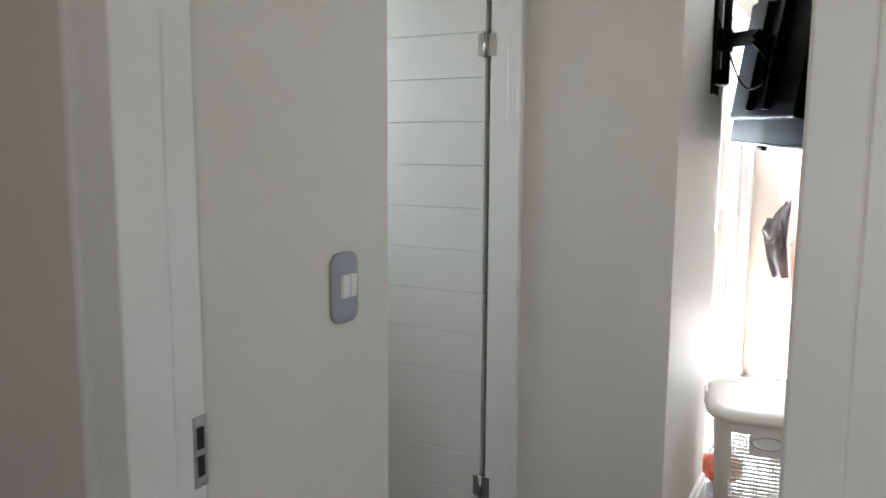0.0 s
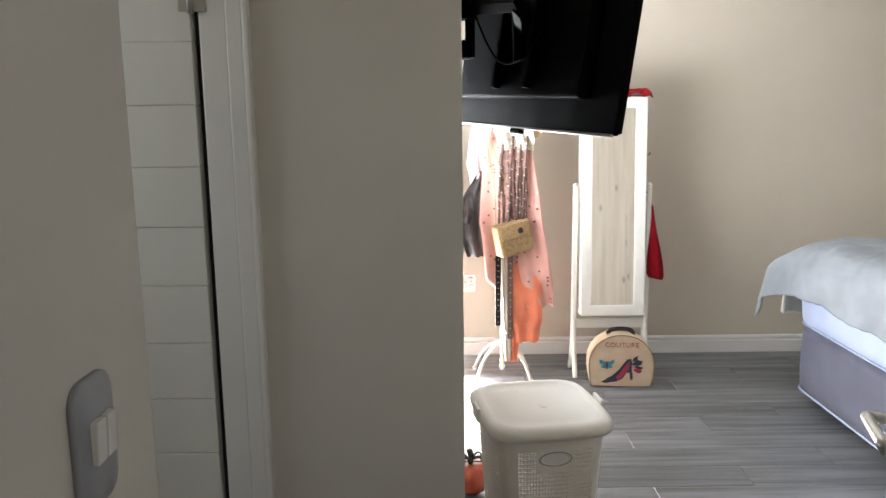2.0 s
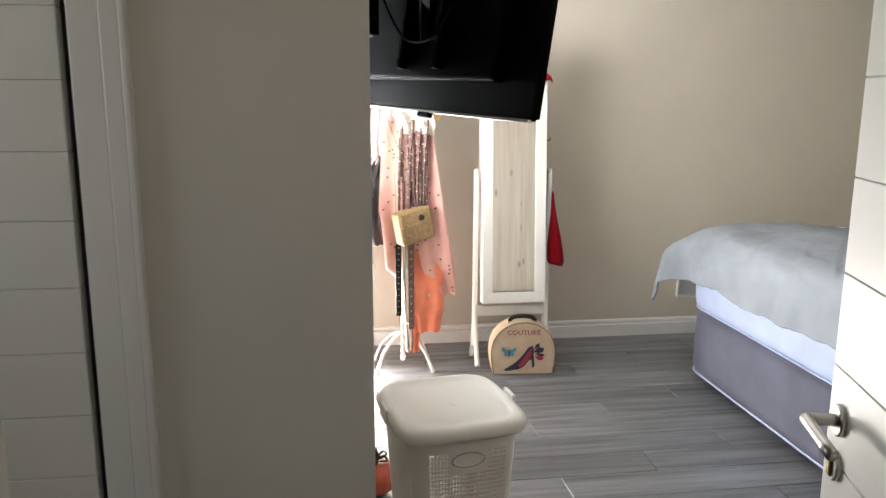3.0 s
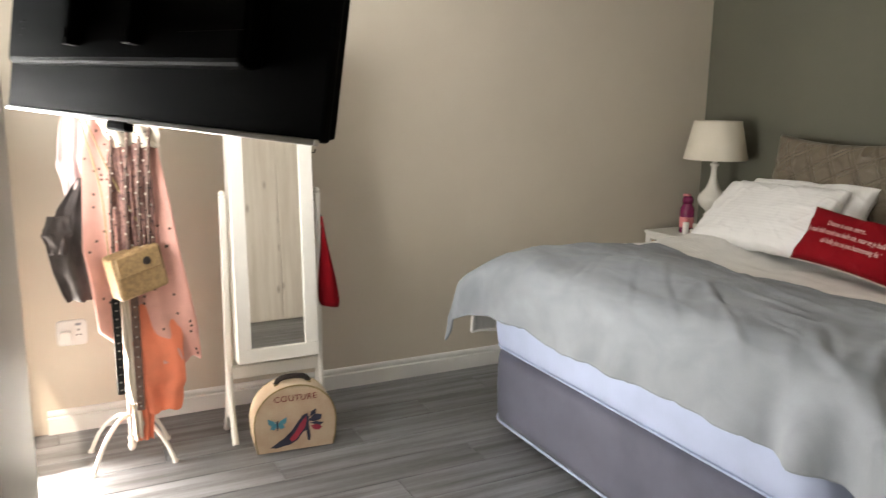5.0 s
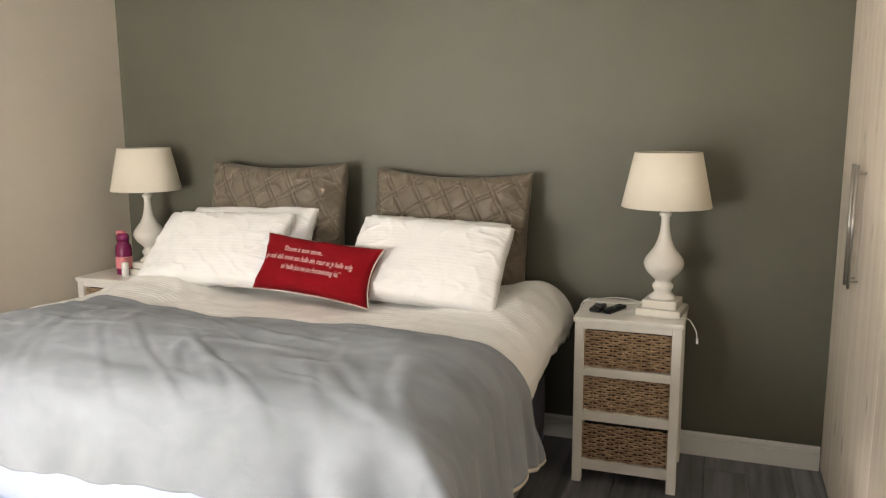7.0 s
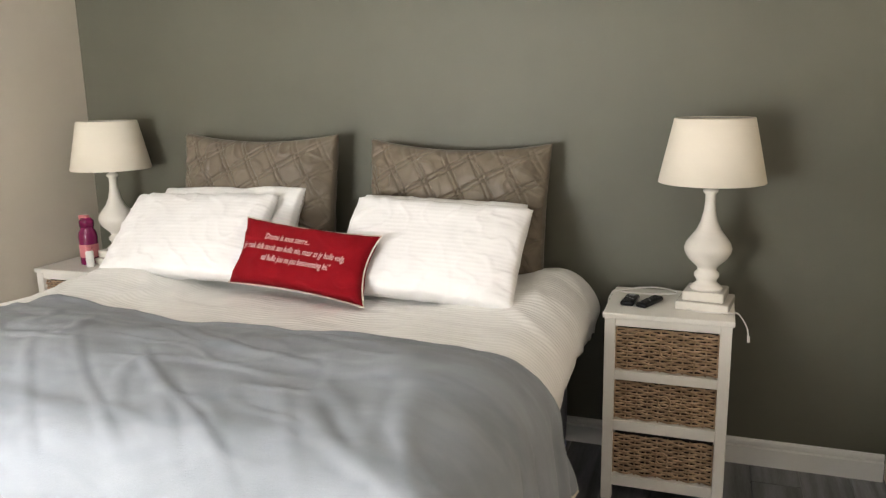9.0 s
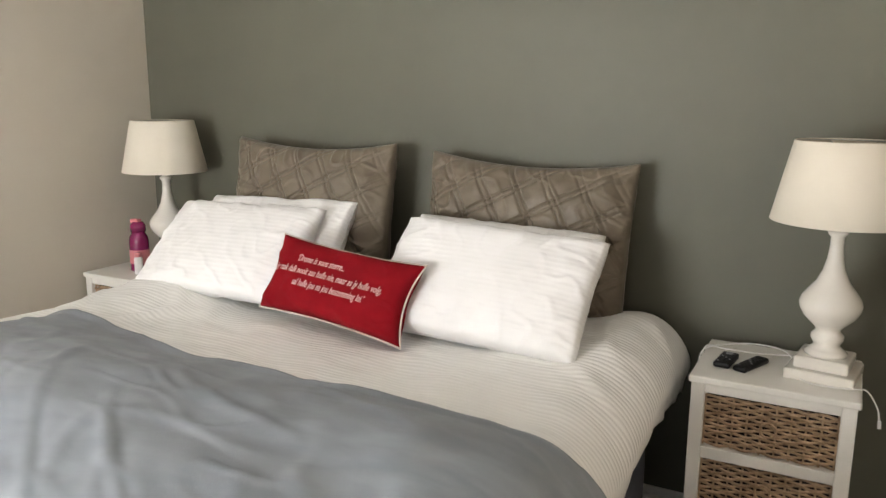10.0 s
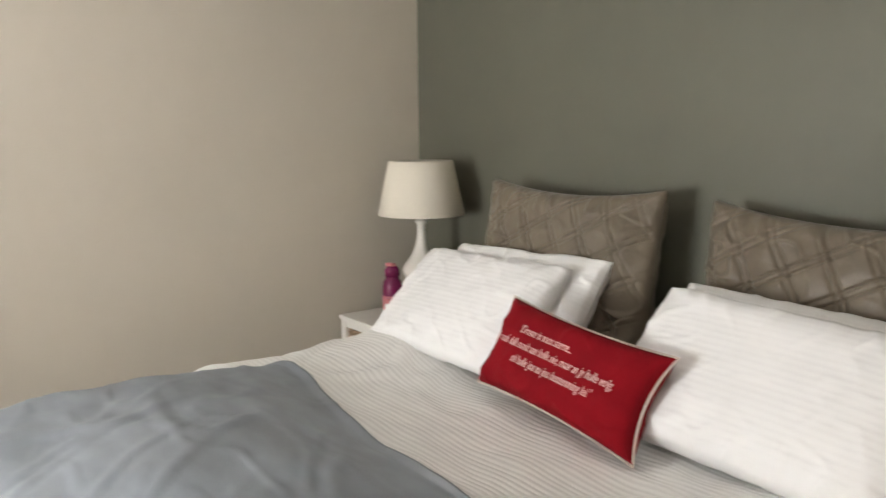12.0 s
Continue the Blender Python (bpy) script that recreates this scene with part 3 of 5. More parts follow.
def duvet_at(u, v):
    s = -1.49 + 2.75 * u
    y = -0.06 - 1.93 * v
    o, drop = over(abs(s), 0.89 if s > 0 else 0.96, 0.19)
    x = CX + math.copysign(o, s)
    if s > 0:
        x -= 0.30 * max(0.0, drop - 0.12) * smooth01((drop - 0.12) / 0.1) + 0.045 * smooth01((o - 0.7) / 0.3)
    hang = smooth01((drop - 0.1) / 0.3)
    ripple = noise.noise(Vector((y * 5.0, 1.7 if s > 0 else 5.1, drop * 1.5)))
    x += math.copysign(hang * 0.035 * ripple, s)
    z = bed_top(x, y) - drop * (0.93 + 0.10 * noise.noise(Vector((y * 2.4, s, 0))))
    z -= 0.05 * smooth01((y + 0.10) / 0.10)
    q = Vector((x * 3.2 + y * 1.1, y * 7.5, s))
    z += 0.008 * noise.noise(q) + 0.004 * noise.noise(q * 2.7)
    fold = noise.noise(Vector((x * 1.3 + y * 2.4, y * 1.2 - x * 2.2, 4.0)))
    z += 0.010 * max(0.0, 1 - 8 * abs(fold)) * smooth01((o - 0.3) / 0.4) * smooth01((y + 1.1) / 0.15)
    x += math.copysign(0.02 * hang * math.sin(y * 13 + 2.5 * noise.noise(Vector((y * 2, 8, 0)))), s)
    z -= 0.05 * smooth01((-1.29 - y) / 0.15)
    x -= math.copysign(0.035 * smooth01((-1.22 - y) / 0.15) * smooth01(drop / 0.1), s)
    return (x, y, z)


duvet = thing("duvet", pose(0, 0, 0), "white finely ribbed cotton duvet hanging over bed", "duvet")
part("cover", sheet(duvet_at, 170, 150, 0.02), DUVET, duvet, smooth=True)
for u in (0.0, 1.0):
    part("hem_seam", tube([duvet_at(u, k / 80) for k in range(81)], 0.006, 6), DUVET, duvet, smooth=True)


FOLD = [(-1.6, -1.26), (-1.10, -1.18), (-0.76, -1.10), (-0.3, -1.185), (0.0, -1.23), (0.36, -1.255), (0.80, -1.265), (1.00, -1.26), (1.20, -1.19), (1.45, -1.11), (1.7, -1.09)]


def fold_line(s):
    for (a, ya), (b, yb) in zip(FOLD, FOLD[1:]):
        if s <= b:
            return ya + (yb - ya) * smooth01((s - a) / (b - a))
    return FOLD[-1][1]


CREASES = [(-0.62, 0.25, 0.5, 0.0027), (-0.3, -0.45, 0.6, 0.003), (-0.2, -0.62, 0.75, 0.0023), (0.12, -0.85, 0.7, 0.0027), (0.38, -1.05, 0.65, 0.0034), (0.5, -0.7, 0.5, 0.0027), (0.66, -1.15, 0.6, 0.0038), (0.78, -0.55, 0.45, 0.0034), (0.9, -0.25, 0.5, 0.003)]


def blanket_at(u, v):
    s = -1.24 + 2.66 * u
    y0 = fold_line(s)
    run = v * (2.305 + y0 - 0.03 * math.sin(3 * u) + 0.02 * smooth01((0.12 - u) / 0.12))
    d = abs(y0) + run - 1.93
    oy, dy = over(max(d, -9) + 2.0, 2.0, 0.13)
    y = -(abs(y0) + run) if d <= 0 else -1.93 - (oy - 2.0)
    ox, dx = over(abs(s), 0.875, 0.215) if s > 0 else over(abs(s), 0.81, 0.19)
    if s < 0:
        ox += 0.38 * max(0.0, dx - 0.15)
    x = CX + math.copysign(ox, s)
    drop = math.hypot(dx, dy) if dx > 0 and dy > 0 else dx + dy
    corner = smooth01(min(dx, dy) / 0.12)
    x += 0.06 * corner if s > 0 else -0.02 * corner
    y -= (0.05 if s > 0 else 0.09) * corner
    z = bed_top(x, y) + 0.030 - drop
    # folds that run over the foot and side edges, deeper towards the hem
    hx, hy = smooth01((dx - 0.05) / 0.3), smooth01((dy - 0.02) / 0.25)
    w = math.sin(s * 17 + 3.0 * noise.noise(Vector((s * 2.2, 0.3, 0)))) * (0.35 + 0.65 * smooth01((s - 0.2) / 0.7))
    y -= 0.030 * hy * w
    x += math.copysign(0.022 * hx * math.sin(y * 19 + 2.0 * noise.noise(Vector((y * 3, 4, 0)))), s)
    q = Vector((s * 1.7 + y * 2.6, y * 1.9 - s * 0.9, 0.0))
    crease = max(0.0, 1 - 9 * abs(noise.noise(q * 1.1))) + 0.6 * max(0.0, 1 - 7 * abs(noise.noise(q * 2.1 + Vector((7, 0, 0)))))
    z += (0.0050 * crease + 0.010 * noise.noise(q * 0.8)) * (1 - 0.5 * hx)
    z += 0.002 * noise.noise(Vector((s * 14, y * 9, 0)))
    # long soft creases that sweep up from the foot hem
    for a, lean_by, reach, deep in CREASES:
        along = y + 2.08
        off = s - a - lean_by * along - 0.10 * lean_by * math.sin(along * 4.0)
        z += deep * (math.exp(-(off / 0.020) ** 2) - 0.6 * math.exp(-((off - 0.038) / 0.022) ** 2)) * (1 - smooth01((along - reach * 0.4) / (reach * 0.6)))
    # folds that spread from where the cloth turns round the foot corner
    rx, ry = s - 0.97, y + 2.04
    r = math.hypot(rx, ry)
    ray = math.sin(math.atan2(ry, rx) * 8 + 2.0 * noise.noise(Vector((s * 3, y * 3, 1))))
    z += 0.010 * max(0.0, ray) ** 2 * smooth01(r / 0.15) * (1 - smooth01((r - 0.2) / 0.5))
    z += 0.010 * smooth01(1 - v / 0.03)
    return (x, y, z)


blanket = thing("blanket", pose(0, 0, 0), "grey fleece blanket spread over the bed foot", "blanket")
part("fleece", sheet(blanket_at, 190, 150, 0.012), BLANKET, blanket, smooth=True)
hem = [Vector(blanket_at(1.0, k / 60)) for k in range(0, 61)] + [Vector(blanket_at(1 - k / 60, 1.0)) for k in range(1, 9)]
part("lining_edge", tube([p + Vector((0, 0, -0.006)) for p in hem], 0.014, 8, squash=0.8), CREAM_CLOTH, blanket, "cream lining showing at the hem", smooth=True)


def cushion_bm(w, h, t, nu=44, nv=36, pinch=0.06, wrinkle=0.006, seed=0.0, quilt=0.0, flange=0.0, fill=0.55, side_pinch=None):
    """A stuffed cover across x and y, thickest in its middle, with drawn-out corners and creases."""
    bm = bmesh.new()
    uv = bm.loops.layers.uv.verify()
    pinch_x = pinch if side_pinch is None else side_pinch

    def at(i, j, side):
        u, v = 2 * i / nu - 1, 2 * j / nv - 1
        x = w / 2 * u * (1 - pinch_x * (1 - v * v) * abs(u) ** 3)
        y = h / 2 * v * (1 - pinch * (1 - u * u) * abs(v) ** 3)
        f = max((1 - abs(u / (1 - flange)) ** 3.0), 0) * max((1 - abs(v / (1 - flange)) ** 3.0), 0)
        f = f ** fill
        q = Vector((x * 9, y * 9, seed + side * 3))
        z = side * t / 2 * f
        edge = 4 * f * (1 - f) + 0.25
        ridge = noise.noise(Vector((x * 6 + y * 9, y * 5 - x * 8, seed)))
        z += side * wrinkle * 0.55 * max(0.0, 1 - 7 * abs(ridge)) * min(edge, 1.0) if f > 0.05 else 0.0
        z += side * wrinkle * edge * (noise.noise(q) + 0.6 * noise.noise(q * 2.3)) if f > 0 else 0.004 * noise.noise(q * 0.6)
        if quilt and side > 0 and f > 0:
            warp = 0.004 * noise.noise(q * 0.5)
            for a, b in ((0.50, -0.866), (0.866, 0.50)):
                g = (x * a + y * b + warp) / 0.112
                e = abs(g - round(g)) * 0.112
                z -= quilt * math.exp(-((e - 0.010) / 0.0036) ** 2) * f
                z += quilt * 0.5 * (abs(g - round(g)) * 2) ** 0.5 * f
            c = noise.noise(Vector((x * 7 + y * 4, y * 11, seed + 5)))
            z += 0.010 * max(0.0, 1 - 6 * abs(c)) * smooth01((abs(u) - 0.35) / 0.5) * f
        return (x, y, z)

    for side in (1, -1):
        g = [[bm.verts.new(at(i, j, side)) for j in range(nv + 1)] for i in range(nu + 1)]
        for i in range(nu):
            for j in range(nv):
                q = [g[i][j], g[i + 1][j], g[i + 1][j + 1], g[i][j + 1]]
                f = bm.faces.new(q if side > 0 else q[::-1])
                for lp in f.loops:
                    lp[uv].uv = (lp.vert.co.x / w + 0.5, lp.vert.co.y / w + 0.5)
    bmesh.ops.remove_doubles(bm, verts=bm.verts[:], dist=0.0006)
    return bm


def lean(cx, cy, cz, back, yaw=0.0, roll=0.0):
    """A cover stood on its lower edge and leaning back by so many degrees from upright."""
    return pose(cx, cy, cz, 0, 0, yaw) @ pose(0, 0, 0, 90 - back) @ pose(0, 0, 0, 0, 0, roll)


def white_pillow(m, label, seed, t=0.17, w=0.71):
    p = thing("pillow", m, label, "pillow", "white pillows")
    part("pillowcase", cushion_bm(w, 0.435, t, 110, 74, 0.045, 0.009, seed, 0, 0, 0.34, 0.02), PILLOW, p, smooth=True)
    return p


white_pillow(lean(1.752, -0.533, 0.974, 42, 2.6, -2.9), "white ribbed pillow leaning behind red cushion", 2.0, 0.155, 0.73)
white_pillow(lean(1.71, -0.385, 0.958, 38, 2, -2), "white pillow stacked behind another pillow", 5.0, 0.15)
white_pillow(lean(0.632, -0.525, 0.982, 46, -5, 3.0), "white ribbed pillow slumped against taupe cushion", 8.0, 0.155, 0.76)
white_pillow(lean(0.725, -0.41, 0.985, 38, 2, 1.5), "white pillow mostly hidden behind another pillow", 11.0, 0.15)


def velvet_cushion(m, label, seed):
    p = thing("cushion", m, label, "cushion", "taupe velvet cushions")
    part("cover", cushion_bm(0.81, 0.74, 0.20, 240, 220, 0.105, 0.013, seed, 0.0088, 0.0, 0.40, 0.03), VELVET, p, smooth=True)
    return p


velvet_cushion(lean(0.77, -0.188, 1.030, 8, 0, -0.4), "taupe quilted velvet cushion leaning on dark wall", 3.3)
velvet_cushion(lean(1.722, -0.150, 0.996, 8, 0, -1.2), "taupe quilted velvet cushion behind white pillows", 6.1)

red = thing("scatter_cushion", lean(1.295, -0.706, 0.948, 27, -1, -4.9), "small red canvas cushion with cream embroidered writing", "cushion")
part("cover", cushion_bm(0.60, 0.27, 0.15, 80, 50, 0.11, 0.008, 1.2, 0, 0, 0.42), RED, red, smooth=True)


def cushion_rim(w, h, pinch, n=24):
    out = []
    for u0, v0, u1, v1 in ((-1, -1, 1, -1), (1, -1, 1, 1), (1, 1, -1, 1), (-1, 1, -1, -1)):
        for k in range(n):
            u, v = u0 + (u1 - u0) * k / n, v0 + (v1 - v0) * k / n
            out.append((w / 2 * u * (1 - pinch * (1 - v * v) * abs(u) ** 3), h / 2 * v * (1 - pinch * (1 - u * u) * abs(v) ** 3), 0))
    return out + [out[0]]


part("piping", tube(cushion_rim(0.604, 0.274, 0.11), 0.0035, 7), CREAM_CLOTH, red, "cream piped edge", smooth=True)


def lettering(name, words, size, mat, parent, m, shear=0.0, bulge=None, align="CENTER", thick=0.0006, spacing=1.0, width=0.0):
    """Writing as a mesh part, laid on its support; bulge(x, y) gives the support's height."""
    c = bpy.data.curves.new(name, "FONT")
    c.body, c.size, c.shear, c.align_x, c.extrude, c.resolution_u, c.space_character = words, size, shear, align, thick, 3, spacing
    tmp = bpy.data.objects.new(name, c)
    scene.collection.objects.link(tmp)
    data = bpy.data.meshes.new_from_object(tmp.evaluated_get(bpy.context.evaluated_depsgraph_get()))
    bpy.data.objects.remove(tmp)
    span = max(v.co.x for v in data.vertices) - min(v.co.x for v in data.vertices)
    squeeze = width / span if width else 1.0
    for v in data.vertices:
        q = m @ Vector((v.co.x * squeeze, v.co.y, v.co.z))
        if bulge:
            q.z += bulge(q.x, q.y)
        v.co = q
    data.materials.clear()
    data.materials.append(mat)
    return part(name, None, None, parent, data=data)


def red_bulge(x, y):
    u, v = x / 0.30, y / 0.135
    return 0.075 * (max(1 - abs(u) ** 3, 0) * max(1 - abs(v) ** 3, 0)) ** 0.42 + 0.0052


for words, y, x, w in (("\u2018Drome is soos sterre...", 0.045, -0.045, 0.20), ("jy raak dalk nooit aan hulle nie, maar as jy hulle volg,", 0.004, -0.01, 0.445), ("sal hulle jou na jou bestemming lei.\u2019", -0.037, 0.012, 0.30)):
    lettering("embroidery", words, 0.034, THREAD, red, pose(x, y, 0), 0.4, red_bulge, width=w)



# ---- bedside stands ----
def weave_bm(w, h, rows=15, stakes=9):
    """Cane woven in and out of upright stakes, on a panel w by h, front towards -y."""
    bm = bmesh.new()
    for k in range(rows):
        z = -h / 2 + h * (k + 0.5) / rows
        pts = []
        for j in range(stakes * 6 + 1):
            a = j / (stakes * 6)
            y = 0.0066 * math.sin(math.pi * (a * stakes + k + 0.5)) + 0.0008 * noise.noise(Vector((a * 20, k, 0)))
            pts.append((-w / 2 + w * a, y, z + 0.0030 * noise.noise(Vector((a * 9, k * 3.1, 2)))))
        tube(pts, h / rows * 0.46, 6, bm, 0.85)
    for j in range(stakes + 1):
        x = -w / 2 + w * j / stakes
        tube([(x, 0.0, -h / 2), (x, 0.0, h / 2)], 0.0035, 5, bm)
    return bm


def nightstand(m, label):
    s = thing("nightstand", m, label, "nightstand", "bedside stands")
    W, D, H = 0.463, 0.40, 0.757
    part("top", box(-W / 2, W / 2, -D / 2, D / 2, H - 0.022, H, 0.005), WHITE, s)
    px, py = W / 2 - 0.028, D / 2 - 0.027
    for sx in (-1, 1):
        for sy in (-1, 1):
            x0, y0 = sx * px, sy * py
            part("leg", box(x0 - 0.020, x0 + 0.020, y0 - 0.020, y0 + 0.020, 0.0, H - 0.022, 0.003), WHITE, s)
        part("side_panel", box(sx * px - 0.008, sx * px + 0.008, -py + 0.019, py - 0.019, 0.085, H - 0.03), WHITE, s)
    part("back_panel", box(-px + 0.02, px - 0.02, py - 0.006, py + 0.006, 0.085, H - 0.03), WHITE, s)
    for z0, z1 in ((0.062, 0.105), (0.290, 0.333), (0.495, 0.532), (0.706, H - 0.022)):
        part("rail", box(-px + 0.020, px - 0.020, -py - 0.017, -py + 0.016, z0, z1, 0.002), WHITE, s)
        part("shelf", box(-px + 0.020, px - 0.020, -py + 0.016, py - 0.019, z0, z0 + 0.012), WHITE, s)
    w = 2 * px - 0.05 + 0.004
    for k, z0 in enumerate((0.108, 0.335, 0.534)):
        # dark core behind the tan weave: shade between strands put into its colour
        b = part("basket", box(-w / 2, w / 2, -py + 0.010, py - 0.03, z0, z0 + 0.160, 0.004), STEM, s, "tan wicker basket drawer")
        if "weave" not in SHARED:
            o = part("weave", weave_bm(w, 0.163), WICKER, b, m=pose(0, -py + 0.0005, z0 + 0.082))
            SHARED["weave"] = o.data
            ring = part("pull_ring", tube([(0.022 * math.cos(a), 0, 0.022 * math.sin(a)) for a in [k * 2 * math.pi / 18 for k in range(19)]], 0.004, 6), WICKER, b, m=pose(0, -py - 0.009, z0 + 0.085), smooth=True)
            SHARED["ring"] = ring.data
        else:
            part("weave", None, None, b, m=pose(0, -py + 0.0005, z0 + 0.082), data=SHARED["weave"])
            part("pull_ring", None, None, b, m=pose(0, -py - 0.009, z0 + 0.085), data=SHARED["ring"])
    return s


SHARED = {}
nightstand(pose(2.631, -0.252, 0), "white wooden stand with three wicker basket drawers")
nightstand(pose(-0.135, -0.252, 0), "white wooden stand tucked between bed and wall")


def table_lamp(m, label):
    l = thing("table_lamp", m, label, "table lamp", "bedside lamps")
    part("plinth", box(-0.095, 0.095, -0.095, 0.095, 0.0, 0.032, 0.005), CERAMIC, l)
    part("plinth_step", box(-0.074, 0.074, -0.074, 0.074, 0.032, 0.068, 0.006), CERAMIC, l)
    prof = [(0.0, 0.068), (0.058, 0.068), (0.060, 0.076), (0.048, 0.086), (0.036, 0.098), (0.040, 0.108), (0.046, 0.118), (0.045, 0.130), (0.034, 0.142), (0.037, 0.152), (0.052, 0.166), (0.072, 0.186),
            (0.084, 0.210), (0.0865, 0.226), (0.080, 0.246), (0.064, 0.268), (0.045, 0.293), (0.031, 0.325), (0.0225, 0.362), (0.0185, 0.400), (0.019, 0.425), (0.027, 0.434), (0.029, 0.441), (0.022, 0.447), (0.013, 0.452), (0.012, 0.475), (0.0, 0.475)]
    part("body", lathe(prof, 48), CERAMIC, l, "turned cream ceramic body", smooth=True)
    sh = part("shade", lathe([(0.188, 0.470), (0.190, 0.472), (0.1405, 0.702), (0.1385, 0.704), (0.137, 0.702), (0.1865, 0.472), (0.188, 0.470)], 56), SHADE, l, "cream linen drum shade", smooth=True)
    part("wire_ring", tube([(0.1375 * math.cos(a), 0.1375 * math.sin(a), 0.699) for a in [k * 2 * math.pi / 40 for k in range(41)]], 0.0022, 6), STEEL, sh)
    for a in (0, 120, 240):
        c, s = math.cos(radians(a)), math.sin(radians(a))
        part("spoke", tube([(0.015 * c, 0.015 * s, 0.66), (0.1375 * c, 0.1375 * s, 0.698)], 0.002, 6), STEEL, sh)
    part("bulb", lathe([(0.0, 0.475), (0.014, 0.475), (0.014, 0.51), (0.029, 0.55), (0.03, 0.575), (0.018, 0.60), (0.0, 0.606)], 20), PAPER, l, "unlit white bulb", smooth=True)
    part("socket", lathe([(0.0, 0.46), (0.018, 0.46), (0.018, 0.50), (0.0, 0.50)], 20), CERAMIC, l)
    part("bulb_stem", tube([(0, 0, 0.60), (0, 0, 0.66)], 0.002, 6), STEEL, sh)
    return l


table_lamp(pose(2.757, -0.258, 0.757, 0, 0, -8), "cream turned lamp with linen shade on nightstand")
table_lamp(pose(-0.047, -0.207, 0.757, 0, 0, -4), "cream turned lamp beside a magenta bottle")


# ---- wardrobe ----
wardrobe = thing("wardrobe", pose(0, 0, 0), "whitewashed pine fitted wardrobe with steel bar handles", "wardrobe")
WD = 3.468
part("carcass", box(WD + 0.022, EX - 0.003, -3.12, NY - 0.004, 0.0, 2.45), WARDROBE, wardrobe)
part("plinth", box(WD + 0.030, EX - 0.01, -3.12, NY - 0.006, 0.0, 0.07), WARDROBE, wardrobe)
y1 = NY - 0.006
for k in range(6):
    y0 = y1 - 0.5245
    d = part("door", box(WD, WD + 0.019, y0 + 0.0015, y1 - 0.0015, 0.012, 2.44, 0.0015, 1), WARDROBE, wardrobe)
    hy = y0 + 0.04 if k % 2 == 0 else y1 - 0.04
    h = part("handle", tube([(WD - 0.032, hy, 0.97), (WD - 0.032, hy, 1.43)], 0.0065, 12), STEEL, d, "brushed steel bar handle", smooth=True)
    for z in (1.00, 1.40):
        part("handle_post", tube([(WD - 0.032, hy, z), (WD + 0.001, hy, z)], 0.005, 10), STEEL, h)
    y1 = y0


# ---- television ----
TV_AT = pose(1.449, -3.902, 1.528, 0, 0, 22.1) @ pose(0, 0, 0, -8) @ pose(0, 0, 0, 0, 1.7) @ pose(0, -0.03, 0)
tv = thing("television", TV_AT, "black flat television on a jointed wall bracket", "television")
part("screen", box(0.004, 1.066, 0.030, 0.046, 0.006, 0.616, 0.004), MATT_BLACK, tv)
part("bezel", box(0.0, 1.07, 0.018, 0.034, 0.0, 0.62, 0.005), MATT_BLACK, tv)
part("chrome_lip", box(0.006, 1.064, 0.012, 0.020, -0.005, 0.004, 0.002), STEEL, tv, "bright silver lower lip")
part("sensor_bump", box(0.49, 0.56, 0.006, 0.026, -0.020, -0.003, 0.005), MATT_BLACK, tv)
back = part("back_cover", box(0.09, 0.93, -0.022, 0.020, 0.09, 0.56, 0.012, 3), MATT_BLACK, tv)
for k in range(14):
    part("vent", box(0.30 + k * 0.033, 0.318 + k * 0.033, -0.0235, -0.0215, 0.49, 0.535), MATT_BLACK, back)
for x in (0.42, 0.64):
    part("mount_rail", box(x - 0.014, x + 0.014, -0.046, -0.022, 0.12, 0.52, 0.003), MATT_BLACK, tv)
    for z in (0.14, 0.26, 0.38, 0.50):
        part("mount_slot", box(x - 0.004, x + 0.004, -0.0475, -0.045, z - 0.008, z + 0.008), MATT_BLACK, tv)
part("port_panel", box(0.76, 0.93, -0.024, -0.021, 0.14, 0.40), MATT_BLACK, back)
for k in range(4):
    part("port", box(0.79 + 0.03 * k, 0.81 + 0.03 * k, -0.026, -0.022, 0.20, 0.212), MATT_BLACK, back)
for z in (0.145, 0.158, 0.171):
    part("rating_label_line", box(0.15, 0.172, -0.0236, -0.0215, z, z + 0.003), MATT_BLACK, back)
arm = part("wall_bracket", box(1.84, 1.96, -3.911, -3.899, 1.70, 2.12, 0.003), MATT_BLACK, tv, "black jointed wall bracket", m=TV_AT.inverted())
part("pivot", tube([(1.90, -3.87, 1.74), (1.90, -3.87, 2.06)], 0.016, 12), MATT_BLACK, arm, smooth=True)
part("bracket", box(1.87, 1.93, -3.90, -3.85, 1.86, 1.94, 0.004), MATT_BLACK, arm)
part("bracket_foot", box(1.862, 1.938, -3.905, -3.862, 1.735, 1.795, 0.012), MATT_BLACK, arm)
part("arm_bar", tube([(1.90, -3.87, 1.90), (2.12, -3.73, 1.88)], 0.026, 4), MATT_BLACK, arm)
part("arm_bar", tube([(2.12, -3.73, 1.86), (1.92, -3.70, 1.82)], 0.024, 4), MATT_BLACK, arm)
part("head", box(1.86, 1.97, -3.735, -3.655, 1.72, 1.90, 0.004), MATT_BLACK, arm)
for pts in ([(1.93, -3.90, 1.98), (2.0, -3.80, 1.74), (2.10, -3.72, 1.72), (2.16, -3.67, 1.80)],):
    part("cable", tube(arc(pts, 8), 0.0035, 6), MATT_BLACK, arm, "black cable", smooth=True)

# ---- laundry hamper ----
hamper = thing("laundry_hamper", pose(1.970, -3.646, 0, 0, 0, 9) @ Matrix.Diagonal((1.05, 1.05, 1.05, 1)), "cream plastic laundry hamper with lattice sides and lid", "laundry hamper")


